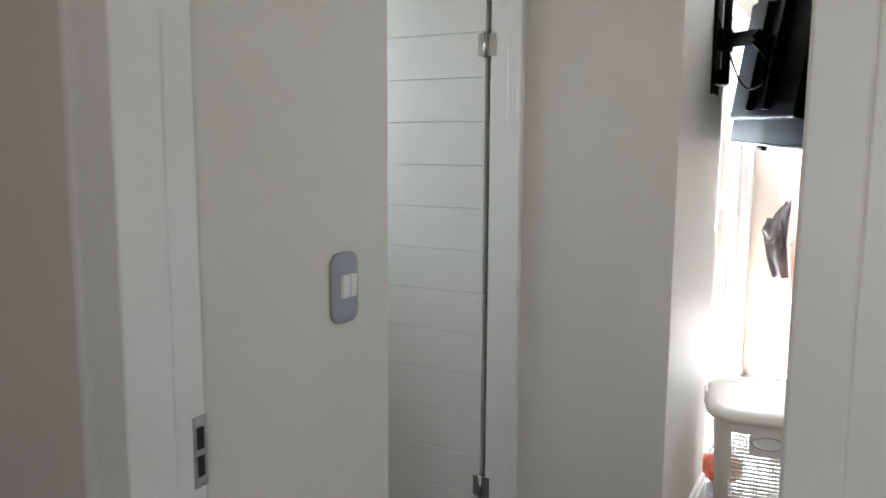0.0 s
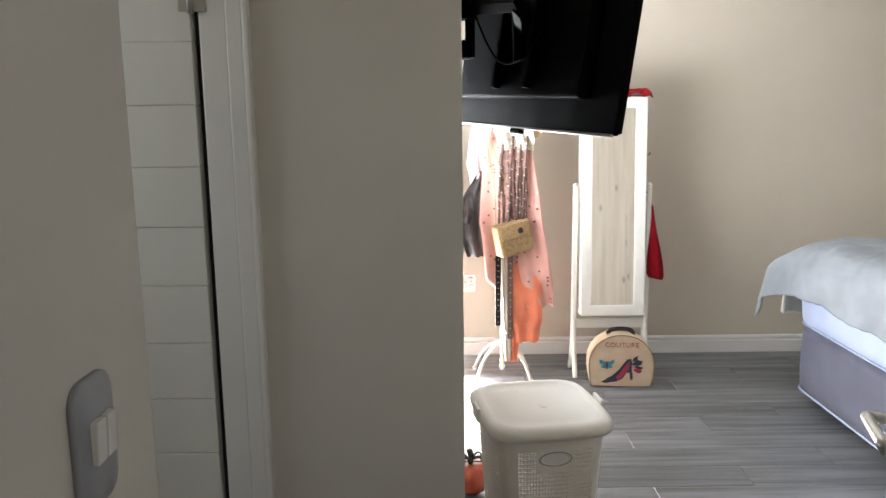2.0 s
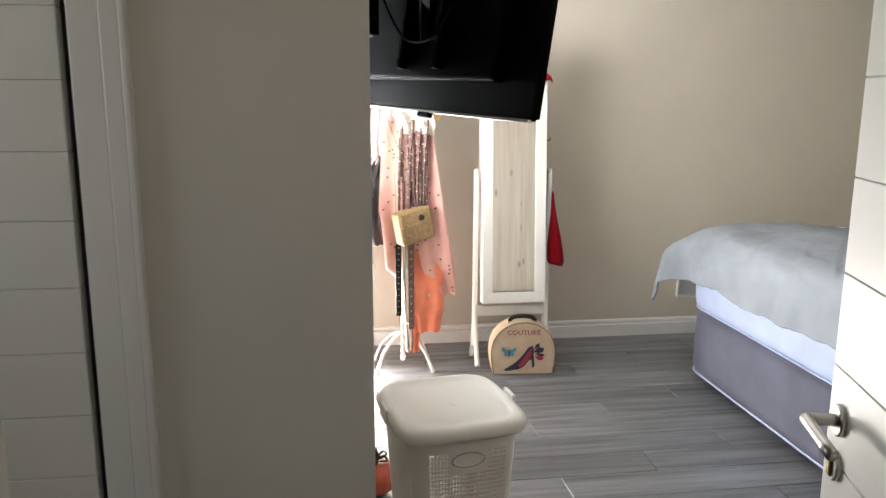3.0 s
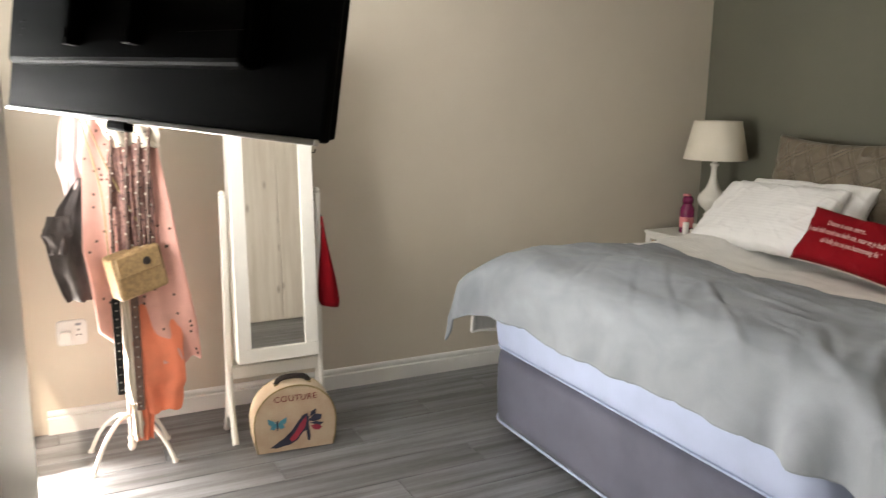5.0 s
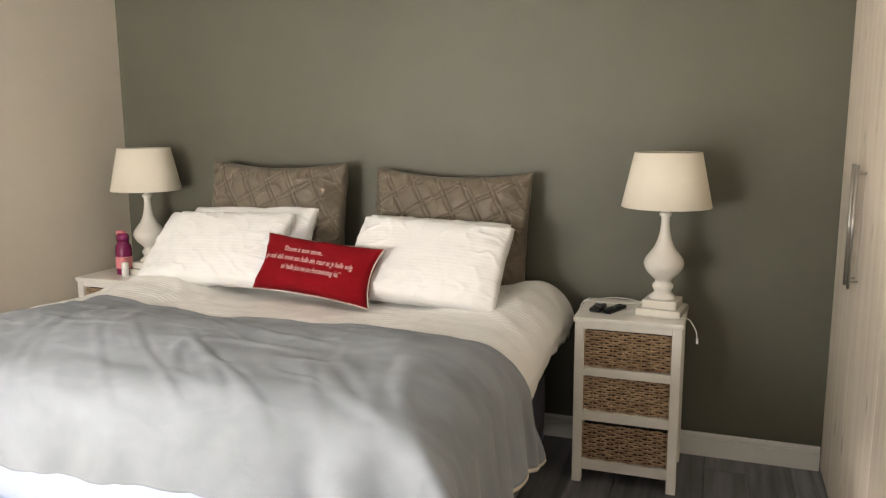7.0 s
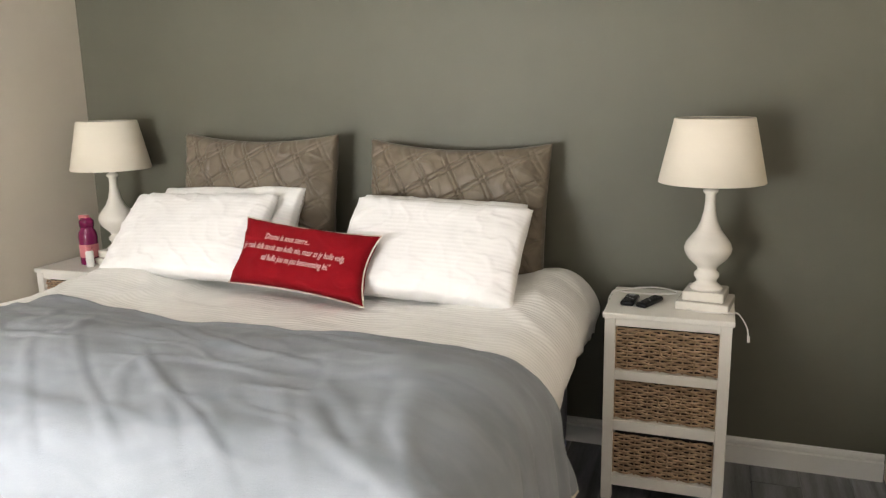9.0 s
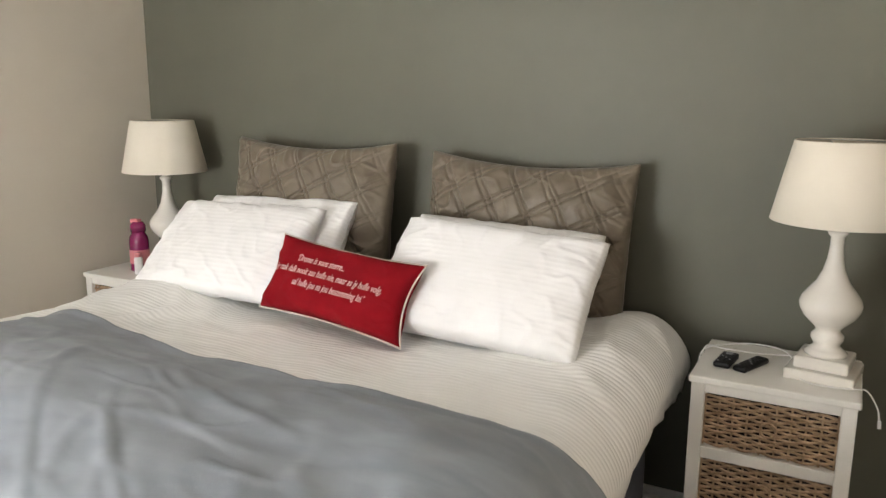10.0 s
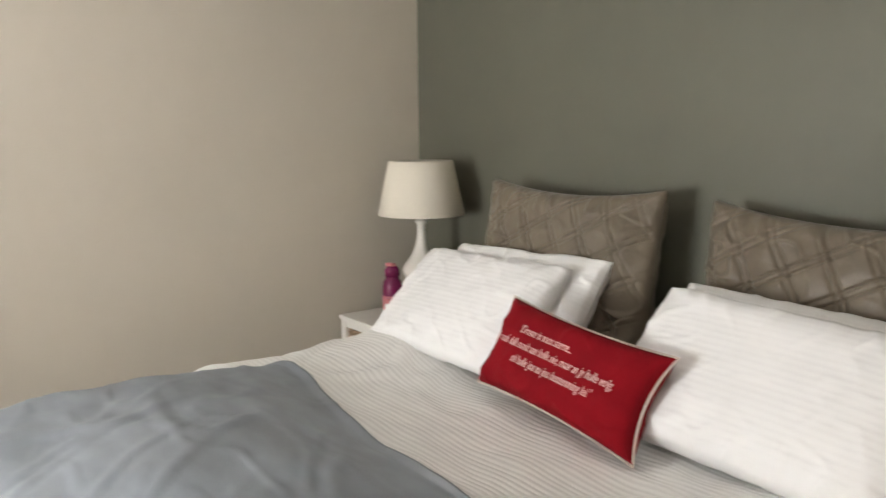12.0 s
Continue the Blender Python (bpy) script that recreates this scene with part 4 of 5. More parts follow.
def hamper_curve(t, grow=0.0, n=720):
    """The outline at height t (0 bottom, 1 rim): a rounded rectangle that widens upwards."""
    a, b = 0.158 + 0.040 * t + grow, 0.150 + 0.030 * t + grow
    out = []
    for k in range(n):
        w = 2 * math.pi * k / n
        c, s = math.cos(w), math.sin(w)
        out.append((a * math.copysign(abs(c) ** 0.42, c), b * math.copysign(abs(s) ** 0.42, s)))
    return out


def hamper_ring(t, grow=0.0, n=64):
    """The same outline with points spaced evenly along it."""
    p = [Vector(q) for q in hamper_curve(t, grow)]
    p.append(p[0])
    run = [0.0]
    for a, b in zip(p, p[1:]):
        run.append(run[-1] + (b - a).length)
    out, j = [], 0
    for k in range(n):
        w = run[-1] * k / n
        while run[j + 1] < w:
            j += 1
        out.append(tuple(p[j].lerp(p[j + 1], (w - run[j]) / max(run[j + 1] - run[j], 1e-9))))
    return out


def lattice_bm(z0, z1, rows, cols, thick=0.003, skip=None):
    """Sides pierced by many small square holes."""
    bm = bmesh.new()
    rings = []
    for k in range(rows * 2 + 1):
        cell = k // 2
        z = z0 + (z1 - z0) * (cell + (0.34 if k % 2 else 0.0)) / rows
        base = hamper_ring(z / 0.53, n=cols)
        ring = []
        for j in range(cols):
            p, q = Vector((*base[j], z)), Vector((*base[(j + 1) % cols], z))
            ring += [bm.verts.new(p), bm.verts.new(p.lerp(q, 0.36))]
        rings.append(ring)
    m = len(rings[0])
    for k in range(len(rings) - 1):
        for j in range(m):
            solid_cell = k % 2 == 0 or j % 2 == 0 or (skip and skip(rings[k][j].co))
            if solid_cell:
                bm.faces.new((rings[k][j], rings[k][(j + 1) % m], rings[k + 1][(j + 1) % m], rings[k + 1][j]))
    bmesh.ops.recalc_face_normals(bm, faces=bm.faces[:])
    bmesh.ops.solidify(bm, geom=bm.faces[:], thickness=thick)
    return bm


def near_label(co):
    return co.x > 0.10 and abs(co.y) < 0.062 and 0.405 < co.z < 0.49 or co.z > 0.468 or co.z < 0.06 or (abs(co.x) > 0.138 and abs(co.y) > 0.118)


part("lattice_sides", lattice_bm(0.03, 0.515, 34, 132, 0.003, near_label), PLASTIC, hamper)
bm = bmesh.new()
rings = []
for z, g in ((0.0, -0.004), (0.0, 0.0), (0.035, 0.002), (0.035, -0.004), (0.006, -0.008)):
    rings.append([bm.verts.new((x, y, z)) for x, y in hamper_ring(z / 0.53, g)])
for a, b in zip(rings, rings[1:]):
    for k in range(64):
        bm.faces.new((a[k], a[(k + 1) % 64], b[(k + 1) % 64], b[k]))
bm.faces.new(rings[-1])
part("base_band", bm, PLASTIC, hamper, smooth=True)
bm = bmesh.new()
rings = []
for z, g in ((0.505, -0.003), (0.505, 0.006), (0.528, 0.009), (0.530, -0.003)):
    rings.append([bm.verts.new((x, y, z)) for x, y in hamper_ring(z / 0.53, g)])
for a, b in zip(rings, rings[1:]):
    for k in range(64):
        bm.faces.new((a[k], a[(k + 1) % 64], b[(k + 1) % 64], b[k]))
part("rim", bm, PLASTIC, hamper, smooth=True)
bm = bmesh.new()
rings = []
for g, z in ((0.012, 0.516), (0.022, 0.516), (0.026, 0.528), (0.024, 0.542), (0.012, 0.553), (-0.006, 0.556), (-0.014, 0.552), (-0.018, 0.548), (-0.06, 0.549), (-0.12, 0.551)):
    rings.append([bm.verts.new((x + 0.0, y, z)) for x, y in hamper_ring(1.0, g)])
for a, b in zip(rings, rings[1:]):
    for k in range(64):
        bm.faces.new((a[k], a[(k + 1) % 64], b[(k + 1) % 64], b[k]))
bm.faces.new(rings[-1])
lid = part("lid", bm, PLASTIC, hamper, "closed cream lid with a raised rim", smooth=True)
part("lid_emblem", lathe([(0, 0), (0.02, 0), (0.017, 0.003), (0, 0.0035)], 20, sx=1.2, sy=0.6), PLASTIC, lid, m=pose(0.02, 0.01, 0.549))
for s in (-1, 1):
    part("clip", box(-0.04, 0.04, s * 0.205 - 0.006, s * 0.205 + 0.006, 0.515, 0.562, 0.005), PLASTIC, lid)
part("label_plaque", lathe([(0, 0), (0.048, 0), (0.05, 0.003), (0.046, 0.006), (0.04, 0.0045), (0, 0.0045)], 36, sx=0.42, sy=1.0), PAPER, hamper, "oval white plaque", m=pose(0.1935, 0.0, 0.448, 0, 86))
part("plaque_rim", tube([(0.021 * math.cos(a), 0.050 * math.sin(a), 0.004) for a in [k * math.pi / 20 for k in range(41)]], 0.0022, 6), GREY_PLATE, hamper, m=pose(0.1935, 0.0, 0.448, 0, 86), smooth=True)

# ---- pumpkin ornament ----
pumpkin = thing("pumpkin_ornament", pose(1.475, -3.865, 0), "dark orange pumpkin ornament with brown ribbon stem", "ornament")
bm = bmesh.new()
N, M = 60, 18
rows = []
for j in range(M + 1):
    ph = math.pi * j / M
    ring = []
    for k in range(N):
        th = 2 * math.pi * k / N
        lobe = 1 - 0.10 * (1 - abs(math.sin(th * 4.5))) * math.sin(ph)
        r = 0.092 * math.sin(ph) ** 0.8 * lobe
        ring.append(bm.verts.new((r * math.cos(th), r * math.sin(th), 0.072 - 0.072 * math.cos(ph) - 0.014 * math.exp(-((ph - math.pi) / 0.5) ** 2))))
    rows.append(ring)
for a, b in zip(rows, rows[1:]):
    for k in range(N):
        bm.faces.new((a[k], a[(k + 1) % N], b[(k + 1) % N], b[k]))
bmesh.ops.remove_doubles(bm, verts=bm.verts[:], dist=0.0004)
part("body", bm, PUMPKIN, pumpkin, smooth=True)
part("stem", tube(arc([(0, 0, 0.12), (0.004, 0.004, 0.16), (0.012, -0.004, 0.19)], 5), 0.013, 9, taper=None), STEM, pumpkin, smooth=True)
for a in range(0, 360, 60):
    c, s = math.cos(radians(a)), math.sin(radians(a))
    part("ribbon_loop", tube(arc([(0, 0, 0.135), (0.035 * c, 0.035 * s, 0.165), (0.055 * c, 0.055 * s, 0.148), (0.02 * c, 0.02 * s, 0.138)], 5), 0.007, 6, squash=0.4), STEM, pumpkin, smooth=True)

# ---- mirror cabinet on a stand ----
cheval = thing("mirror_cabinet", pose(0, 0, 0), "white standing jewellery cabinet with a long mirror", "mirror cabinet")
MY0, MY1, MZ0, MZ1 = -3.162, -2.788, 0.375, 1.645
tilt = pose(0.0, 0.0, 1.0, 0, -3.6) @ pose(0, 0, -1.0)
part("body", box(-0.055, 0.028, MY0, MY1, MZ0, MZ1, 0.004), WHITE, cheval, m=tilt)
door = part("door", box(0.028, 0.036, MY0 + 0.003, MY1 - 0.003, MZ0 + 0.003, MZ1 - 0.003), WHITE, cheval, m=tilt)
for b in frame_bars(MY0, MY1, MZ0, MZ1, 0.062, 0.034, 0.052):
    part("frame_bar", box(*b, 0.003), WHITE, door)
part("mirror_glass", box(0.036, 0.040, MY0 + 0.060, MY1 - 0.060, MZ0 + 0.060, MZ1 - 0.060), MIRROR, door, "long mirror glass")
for y in (MY0 - 0.028, MY1 + 0.028):
    part("upright", box(-0.022, 0.018, y - 0.013, y + 0.013, 0.10, 1.13, 0.004), WHITE, cheval)
    part("finial", lathe([(0, 0), (0.014, 0), (0.017, 0.012), (0.010, 0.024), (0, 0.028)], 14), WHITE, cheval, m=pose(-0.002, y, 1.13))
    for s in (-1, 1):
        part("foot", tube(arc([(-0.002, y, 0.36), (s * 0.022 - 0.002, y, 0.24), (s * 0.06 - 0.002, y, 0.10), (s * 0.105 - 0.002, y, 0.006)], 6), 0.019, 8, squash=0.75), WHITE, cheval, smooth=True)
    part("pivot_knob", lathe([(0, 0), (0.012, 0), (0.012, 0.012), (0.006, 0.018), (0, 0.018)], 14), STEEL, cheval, m=pose(-0.002, y - math.copysign(0.013, MY0 + 0.1 - y) * -1, 1.10, 90 if y < -3 else -90))
part("cross_rail", box(-0.018, 0.014, MY0 - 0.02, MY1 + 0.02, 0.285, 0.345, 0.004), WHITE, cheval)
for z in (1.32, 1.14, 1.10):
    part("side_hook", tube(arc([(0.0, MY1, z), (0.0, MY1 + 0.022, z - 0.004), (0.0, MY1 + 0.026, z + 0.012)], 4), 0.0028, 6), BLACK, cheval)

scarf_top = thing("folded_scarf", pose(-0.03, -2.975, 1.645), "dark red and charcoal scarf folded on cabinet", "scarf")
for x0, x1, z, mt, sd in ((-0.20, 0.20, 0.020, DARK_CLOTH, 0), (0.02, 0.20, 0.034, RED, 3)):
    part("fold", sheet(lambda u, v, x0=x0, x1=x1, z=z, sd=sd: ((v - 0.5) * 0.16 + 0.01 * noise.noise(Vector((u * 6, v * 3, sd))), x0 + (x1 - x0) * u, z * (1 - (2 * abs(v - 0.5)) ** 3) - 0.012 * max(0, abs(u - 0.5) - 0.46) * 30 + 0.010 * noise.noise(Vector((u * 9, v * 4, sd))) + 0.008), 40, 12, 0.006), mt, scarf_top, smooth=True)
part("tassel", tube(arc([(0.085, -0.06, 0.01), (0.092, -0.058, -0.02), (0.09, -0.062, -0.045)], 4), 0.007, 7), DARK_CLOTH, scarf_top)

red_bag = thing("drawstring_pouch", pose(0.012, -2.742, 0.0), "deep red velvet pouch hanging beside the cabinet", "pouch")
bm = bmesh.new()
rings = []
for k in range(19):
    t = k / 18
    z = 1.02 - 0.435 * t
    rx, ry = 0.010 + 0.020 * t, 0.008 + 0.046 * smooth01(t * 1.05)
    if k == 18:
        rx, ry = rx * 0.7, ry * 0.82
    rings.append([bm.verts.new((rx * math.cos(a) * (1 + 0.15 * math.sin(5 * a)), 0.012 * t + 0.020 * t + ry * math.sin(a), z - 0.010 * math.sin(a) * t)) for a in [2 * math.pi * j / 24 for j in range(24)]])
for a, b in zip(rings, rings[1:]):
    for j in range(24):
        bm.faces.new((a[j], b[j], b[(j + 1) % 24], a[(j + 1) % 24]))
bm.faces.new(rings[0])
bm.faces.new(rings[-1][::-1])
bmesh.ops.recalc_face_normals(bm, faces=bm.faces[:])
part("pouch", bm, RED, red_bag, smooth=True)
part("cord", tube([(0, 0.0, 1.01), (-0.008, -0.022, 1.10)], 0.003, 6), BLACK, red_bag)

# ---- round-topped case ----
case = thing("vanity_case", pose(0.258, -2.954, 0, 0, 0, -5), "cream round-topped vanity case printed with shoe and butterfly", "vanity case")


def case_outline(w, h, n=28):
    r = w / 2
    pts = [(-r * 0.92, 0.0), (-r * 0.975, 0.05), (-r, 0.11)]
    for k in range(n + 1):
        a = math.pi - math.pi * k / n
        pts.append((r * math.cos(a), h - 0.185 + 0.185 * math.sin(a) ** 0.9 if 0 < k < n else h - 0.185))
    return pts + [(r, 0.11), (r * 0.975, 0.05), (r * 0.92, 0.0)]


def case_bm(w, h, x0, x1, edge=0.006):
    bm = bmesh.new()
    rings = []
    for x, s in ((x0, 1 - edge / 0.15), (x0 + edge, 1), (x1 - edge, 1), (x1, 1 - edge / 0.15)):
        rings.append([bm.verts.new((x, p * s, 0.006 + q * s)) for p, q in case_outline(w, h)])
    m = len(rings[0])
    for a, b in zip(rings, rings[1:]):
        for k in range(m):
            bm.faces.new((a[k], a[(k + 1) % m], b[(k + 1) % m], b[k]))
    bm.faces.new(rings[0])
    bm.faces.new(rings[-1][::-1])
    bmesh.ops.recalc_face_normals(bm, faces=bm.faces[:])
    return bm


part("body", case_bm(0.372, 0.305, -0.135, 0.0), CASE, case, smooth=False)
edge_pts = [(0.0, p * 0.985, 0.008 + q * 0.985) for p, q in case_outline(0.372, 0.305)]
part("edge_binding", tube(edge_pts, 0.0035, 6), GOLD, case, "brown stitched edge binding", smooth=True)
edge_pts = [(-0.135, p * 0.985, 0.008 + q * 0.985) for p, q in case_outline(0.372, 0.305)]
part("edge_binding", tube(edge_pts, 0.0035, 6), GOLD, case, smooth=True)
part("handle", tube(arc([(-0.068, -0.075, 0.297), (-0.068, -0.055, 0.322), (-0.068, 0.0, 0.330), (-0.068, 0.055, 0.322), (-0.068, 0.075, 0.297)], 6), 0.008, 9, squash=1.6), STEM, case, "dark brown carrying handle", smooth=True)
for y in (-0.07, 0.07):
    part("handle_mount", box(-0.085, -0.05, y - 0.012, y + 0.012, 0.288, 0.302, 0.003), GOLD, case)
on_case = pose(0.0015, 0, 0) @ Matrix(((0, 0, 1, 0), (1, 0, 0, 0), (0, 1, 0, 0), (0, 0, 0, 1)))


def flat_shape(points, thick=0.0012):
    """A flat printed shape in local x and y with a hair of thickness."""
    bm = bmesh.new()
    low = [bm.verts.new((x, y, 0)) for x, y in points]
    top = [bm.verts.new((x, y, thick)) for x, y in points]
    for k in range(len(points)):
        bm.faces.new((low[k], low[(k + 1) % len(points)], top[(k + 1) % len(points)], top[k]))
    bm.faces.new(top)
    bm.faces.new(low[::-1])
    bmesh.ops.recalc_face_normals(bm, faces=bm.faces[:])
    bmesh.ops.triangulate(bm, faces=[f for f in bm.faces if len(f.verts) > 4])
    return bm


lettering("title", "COUTURE", 0.040, INK_RED, case, on_case @ pose(0.0, 0.238, 0), 0.0, None, spacing=1.05)
shoe = [(-0.085, 0.035), (-0.082, 0.052), (-0.055, 0.066), (-0.020, 0.098), (0.010, 0.138), (0.030, 0.165), (0.052, 0.172), (0.060, 0.150), (0.058, 0.120), (0.066, 0.060), (0.060, 0.040), (0.052, 0.044), (0.046, 0.092), (0.030, 0.085), (0.005, 0.050), (-0.030, 0.033), (-0.06, 0.030)]
part("shoe_print", flat_shape(shoe), NAVY, case, "dark printed high-heeled shoe", m=on_case)
part("shoe_lining", flat_shape([(-0.030, 0.060), (-0.005, 0.088), (0.020, 0.128), (0.044, 0.158), (0.048, 0.140), (0.040, 0.105), (0.022, 0.085), (0.0, 0.056), (-0.02, 0.046)], 0.0022), CRIMSON, case, "crimson shoe inside", m=on_case)
part("shoe_print", flat_shape([(-0.065, 0.028), (-0.09, 0.024), (-0.115, 0.030), (-0.09, 0.045), (-0.05, 0.062), (-0.062, 0.046)], 0.0016), NAVY, case, m=on_case)
for pts in ([(0.055, 0.135), (0.085, 0.165), (0.118, 0.158), (0.112, 0.135), (0.085, 0.128)], [(0.06, 0.125), (0.078, 0.118), (0.105, 0.105), (0.125, 0.118), (0.095, 0.128)], [(0.06, 0.15), (0.07, 0.178), (0.092, 0.19), (0.09, 0.168)]):
    part("bow_print", flat_shape(pts), NAVY, case, m=on_case)
part("bow_print", flat_shape([(0.066, 0.11), (0.082, 0.09), (0.105, 0.085), (0.118, 0.10), (0.095, 0.115)], 0.0016), CRIMSON, case, m=on_case)
for sx in (-1, 1):
    part("butterfly_wing", flat_shape([(-0.082, 0.135), (-0.082 + sx * 0.012, 0.150), (-0.082 + sx * 0.042, 0.166), (-0.082 + sx * 0.040, 0.142), (-0.082 + sx * 0.026, 0.134), (-0.082 + sx * 0.032, 0.118), (-0.082 + sx * 0.014, 0.112), (-0.082, 0.126)]), BLUE, case, "teal printed butterfly wing", m=on_case)
part("butterfly_body", flat_shape([(-0.085, 0.108), (-0.079, 0.108), (-0.078, 0.152), (-0.086, 0.152)], 0.002), NAVY, case, m=on_case)

# ---- coat stand with clothes ----
SX, SY = 0.02, -3.62
stand = thing("coat_stand", pose(SX, SY, 0), "white metal coat stand hung with clothes", "coat stand")
part("pole", tube([(0, 0, 0.10), (0, 0, 1.78)], 0.011, 14), WHITE, stand, smooth=True)
part("finial", lathe([(0, 0), (0.012, 0), (0.02, 0.02), (0.012, 0.04), (0, 0.045)], 16), WHITE, stand, m=pose(0, 0, 1.775), smooth=True)
part("pole_foot", lathe([(0, 0.03), (0.012, 0.04), (0.018, 0.06), (0.010, 0.075), (0.016, 0.095), (0.0, 0.12)], 14), WHITE, stand, smooth=True)
for a in (-52, 52, 128, 232):
    c, s = math.cos(radians(a)), math.sin(radians(a))
    leg = part("leg", tube(arc([(0, 0, 0.20), (0.07 * c, 0.07 * s, 0.185), (0.15 * c, 0.15 * s, 0.11), (0.205 * c, 0.205 * s, 0.008)], 7), 0.009, 9), WHITE, stand, smooth=True)
    part("foot_cap", lathe([(0, 0), (0.012, 0), (0.012, 0.012), (0, 0.014)], 12), WHITE, leg, m=pose(0.205 * c, 0.205 * s, 0))
for a in (-60, 0, 60, 120, 180, 240):
    c, s = math.cos(radians(a)), math.sin(radians(a))
    hk = part("hook", tube(arc([(0, 0, 1.56), (0.06 * c, 0.06 * s, 1.53), (0.11 * c, 0.11 * s, 1.55), (0.12 * c, 0.12 * s, 1.60)], 5), 0.006, 8), WHITE, stand, smooth=True)
    part("hook_ball", lathe([(0, -0.011), (0.008, -0.008), (0.011, 0), (0.008, 0.008), (0, 0.011)], 12), WHITE, hk, m=pose(0.12 * c, 0.12 * s, 1.605), smooth=True)


def hanging_surface(edges, depth, folds, seed):
    """A hanging cloth: edges are rows of (z, y left, y right, x), top first; folds deepen downwards."""
    def fn(u, v):
        t = v * (len(edges) - 1)
        k = min(int(t), len(edges) - 2)
        f = smooth01(t - k) * 0.5 + (t - k) * 0.5
        a, b = edges[k], edges[k + 1]
        z, yl, yr, x = (p + (q - p) * f for p, q in zip(a, b))
        w = math.sin(u * folds * 2 * math.pi + 2.2 * noise.noise(Vector((u * 2, v * 2, seed))) + seed)
        x += depth * (0.4 + 0.6 * v) * w + 0.02 * noise.noise(Vector((u * 3, v * 4, seed)))
        z += 0.02 * v * noise.noise(Vector((u * 5, seed, 3)))
        return (x, yl + (yr - yl) * u + 0.008 * noise.noise(Vector((u * 4, v * 6, seed + 9))), z)
    return fn


def hanging(edges, depth, folds, seed, nu=36, nv=44, thick=0.003):
    return sheet(hanging_surface(edges, depth, folds, seed), nu, nv, thick)


def garment(name, bm, mat, label, category):
    g = thing(name, pose(0, 0, 0), label, category)
    part("cloth", bm, mat, g, smooth=True)
    return g


SPOTTED = [(1.55, -3.66, -3.54, 0.10), (1.35, -3.74, -3.46, 0.14), (0.95, -3.76, -3.40, 0.15), (0.62, -3.72, -3.34, 0.14), (0.45, -3.56, -3.33, 0.13)]
spot = garment("spotted_scarf", hanging(SPOTTED, 0.013, 3, 1.0), PINK, "salmon pink chiffon scarf with small brown spots", "scarf")
rng = random.Random(11)
for k in range(46):
    x, y, z = hanging_surface(SPOTTED, 0.013, 3, 1.0)(0.04 + 0.92 * rng.random(), 0.1 + 0.86 * rng.random())
    part("spot", lathe([(0, -0.006), (0.007, -0.006), (0.006, 0.005), (0, 0.006)], 8), BROWN_CLOTH, spot, m=pose(x, y, z, 0, 90))
garment("patterned_scarf", hanging([(1.46, -3.63, -3.52, 0.16), (1.30, -3.65, -3.50, 0.175), (1.12, -3.64, -3.49, 0.18), (0.94, -3.63, -3.50, 0.175)], 0.012, 4, 21.0), MAUVE, "mauve brown patterned scarf under beaded straps", "scarf")
garment("lace_scarf", hanging([(0.80, -3.64, -3.61, 0.155), (0.45, -3.63, -3.59, 0.16), (0.14, -3.61, -3.58, 0.15)], 0.008, 2, 25.0), CREAM_CLOTH, "cream lace strip hanging to the stand foot", "scarf")
garment("coral_scarf", hanging([(0.80, -3.61, -3.45, 0.10), (0.55, -3.61, -3.40, 0.15), (0.36, -3.60, -3.40, 0.15), (0.24, -3.58, -3.42, 0.14)], 0.012, 2, 4.0), ORANGE, "bright coral chiffon scarf end", "scarf")
garment("coral_scarf", hanging([(0.62, -3.63, -3.54, 0.11), (0.30, -3.62, -3.52, 0.13), (0.12, -3.60, -3.54, 0.13)], 0.014, 2, 7.0), ORANGE, "bright coral chiffon scarf tip", "scarf")
garment("pale_scarf", hanging([(1.50, -3.80, -3.70, 0.08), (1.30, -3.83, -3.70, 0.10), (1.12, -3.80, -3.72, 0.09)], 0.015, 2, 9.0), PALE_PINK, "pale pink scarf over coat hook", "scarf")
garment("cream_cap", hanging([(1.56, -3.66, -3.50, 0.13), (1.46, -3.68, -3.46, 0.19), (1.36, -3.62, -3.45, 0.17)], 0.015, 2, 12.0), CREAM_CLOTH, "cream cloth hat hung on a hook", "hat")
garment("charcoal_jacket", hanging([(1.24, -3.76, -3.73, 0.10), (1.12, -3.84, -3.71, 0.12), (1.0, -3.89, -3.70, 0.13), (0.86, -3.87, -3.71, 0.13), (0.75, -3.83, -3.71, 0.12)], 0.013, 2, 15.0), DARK_CLOTH, "charcoal cloth bag with dark straps", "bag")
garment("grey_top", hanging([(1.10, -3.87, -3.80, 0.15), (1.03, -3.90, -3.79, 0.17), (0.95, -3.88, -3.82, 0.16)], 0.010, 1, 17.0), DARK_CLOTH, "charcoal cloth flap of a bag", "cloth")
for y0, y1, z1, sd in ((-3.655, -3.640, 0.95, 0), (-3.60, -3.585, 0.93, 2), (-3.555, -3.540, 0.97, 4), (-3.52, -3.505, 0.96, 5)):
    st = thing("beaded_strap", pose(0, 0, 0), "brown beaded necklace strap hanging on stand", "necklace", "necklaces")
    part("strap", tube(arc([(0.185, (y0 + y1) / 2 + 0.02, 1.44), (0.195, (y0 + y1) / 2, 1.2), (0.195, (y0 + y1) / 2 - 0.005, z1)], 8), 0.007, 7), BROWN_CLOTH, st, smooth=True)
    for k in range(22):
        z = 1.42 - (1.42 - z1) * k / 21
        part("bead", lathe([(0, -0.005), (0.005, 0), (0, 0.005)], 6), CREAM_CLOTH if k % 2 else STEM, st, m=pose(0.203, (y0 + y1) / 2 + 0.012 * math.sin(k * 2.1), z))
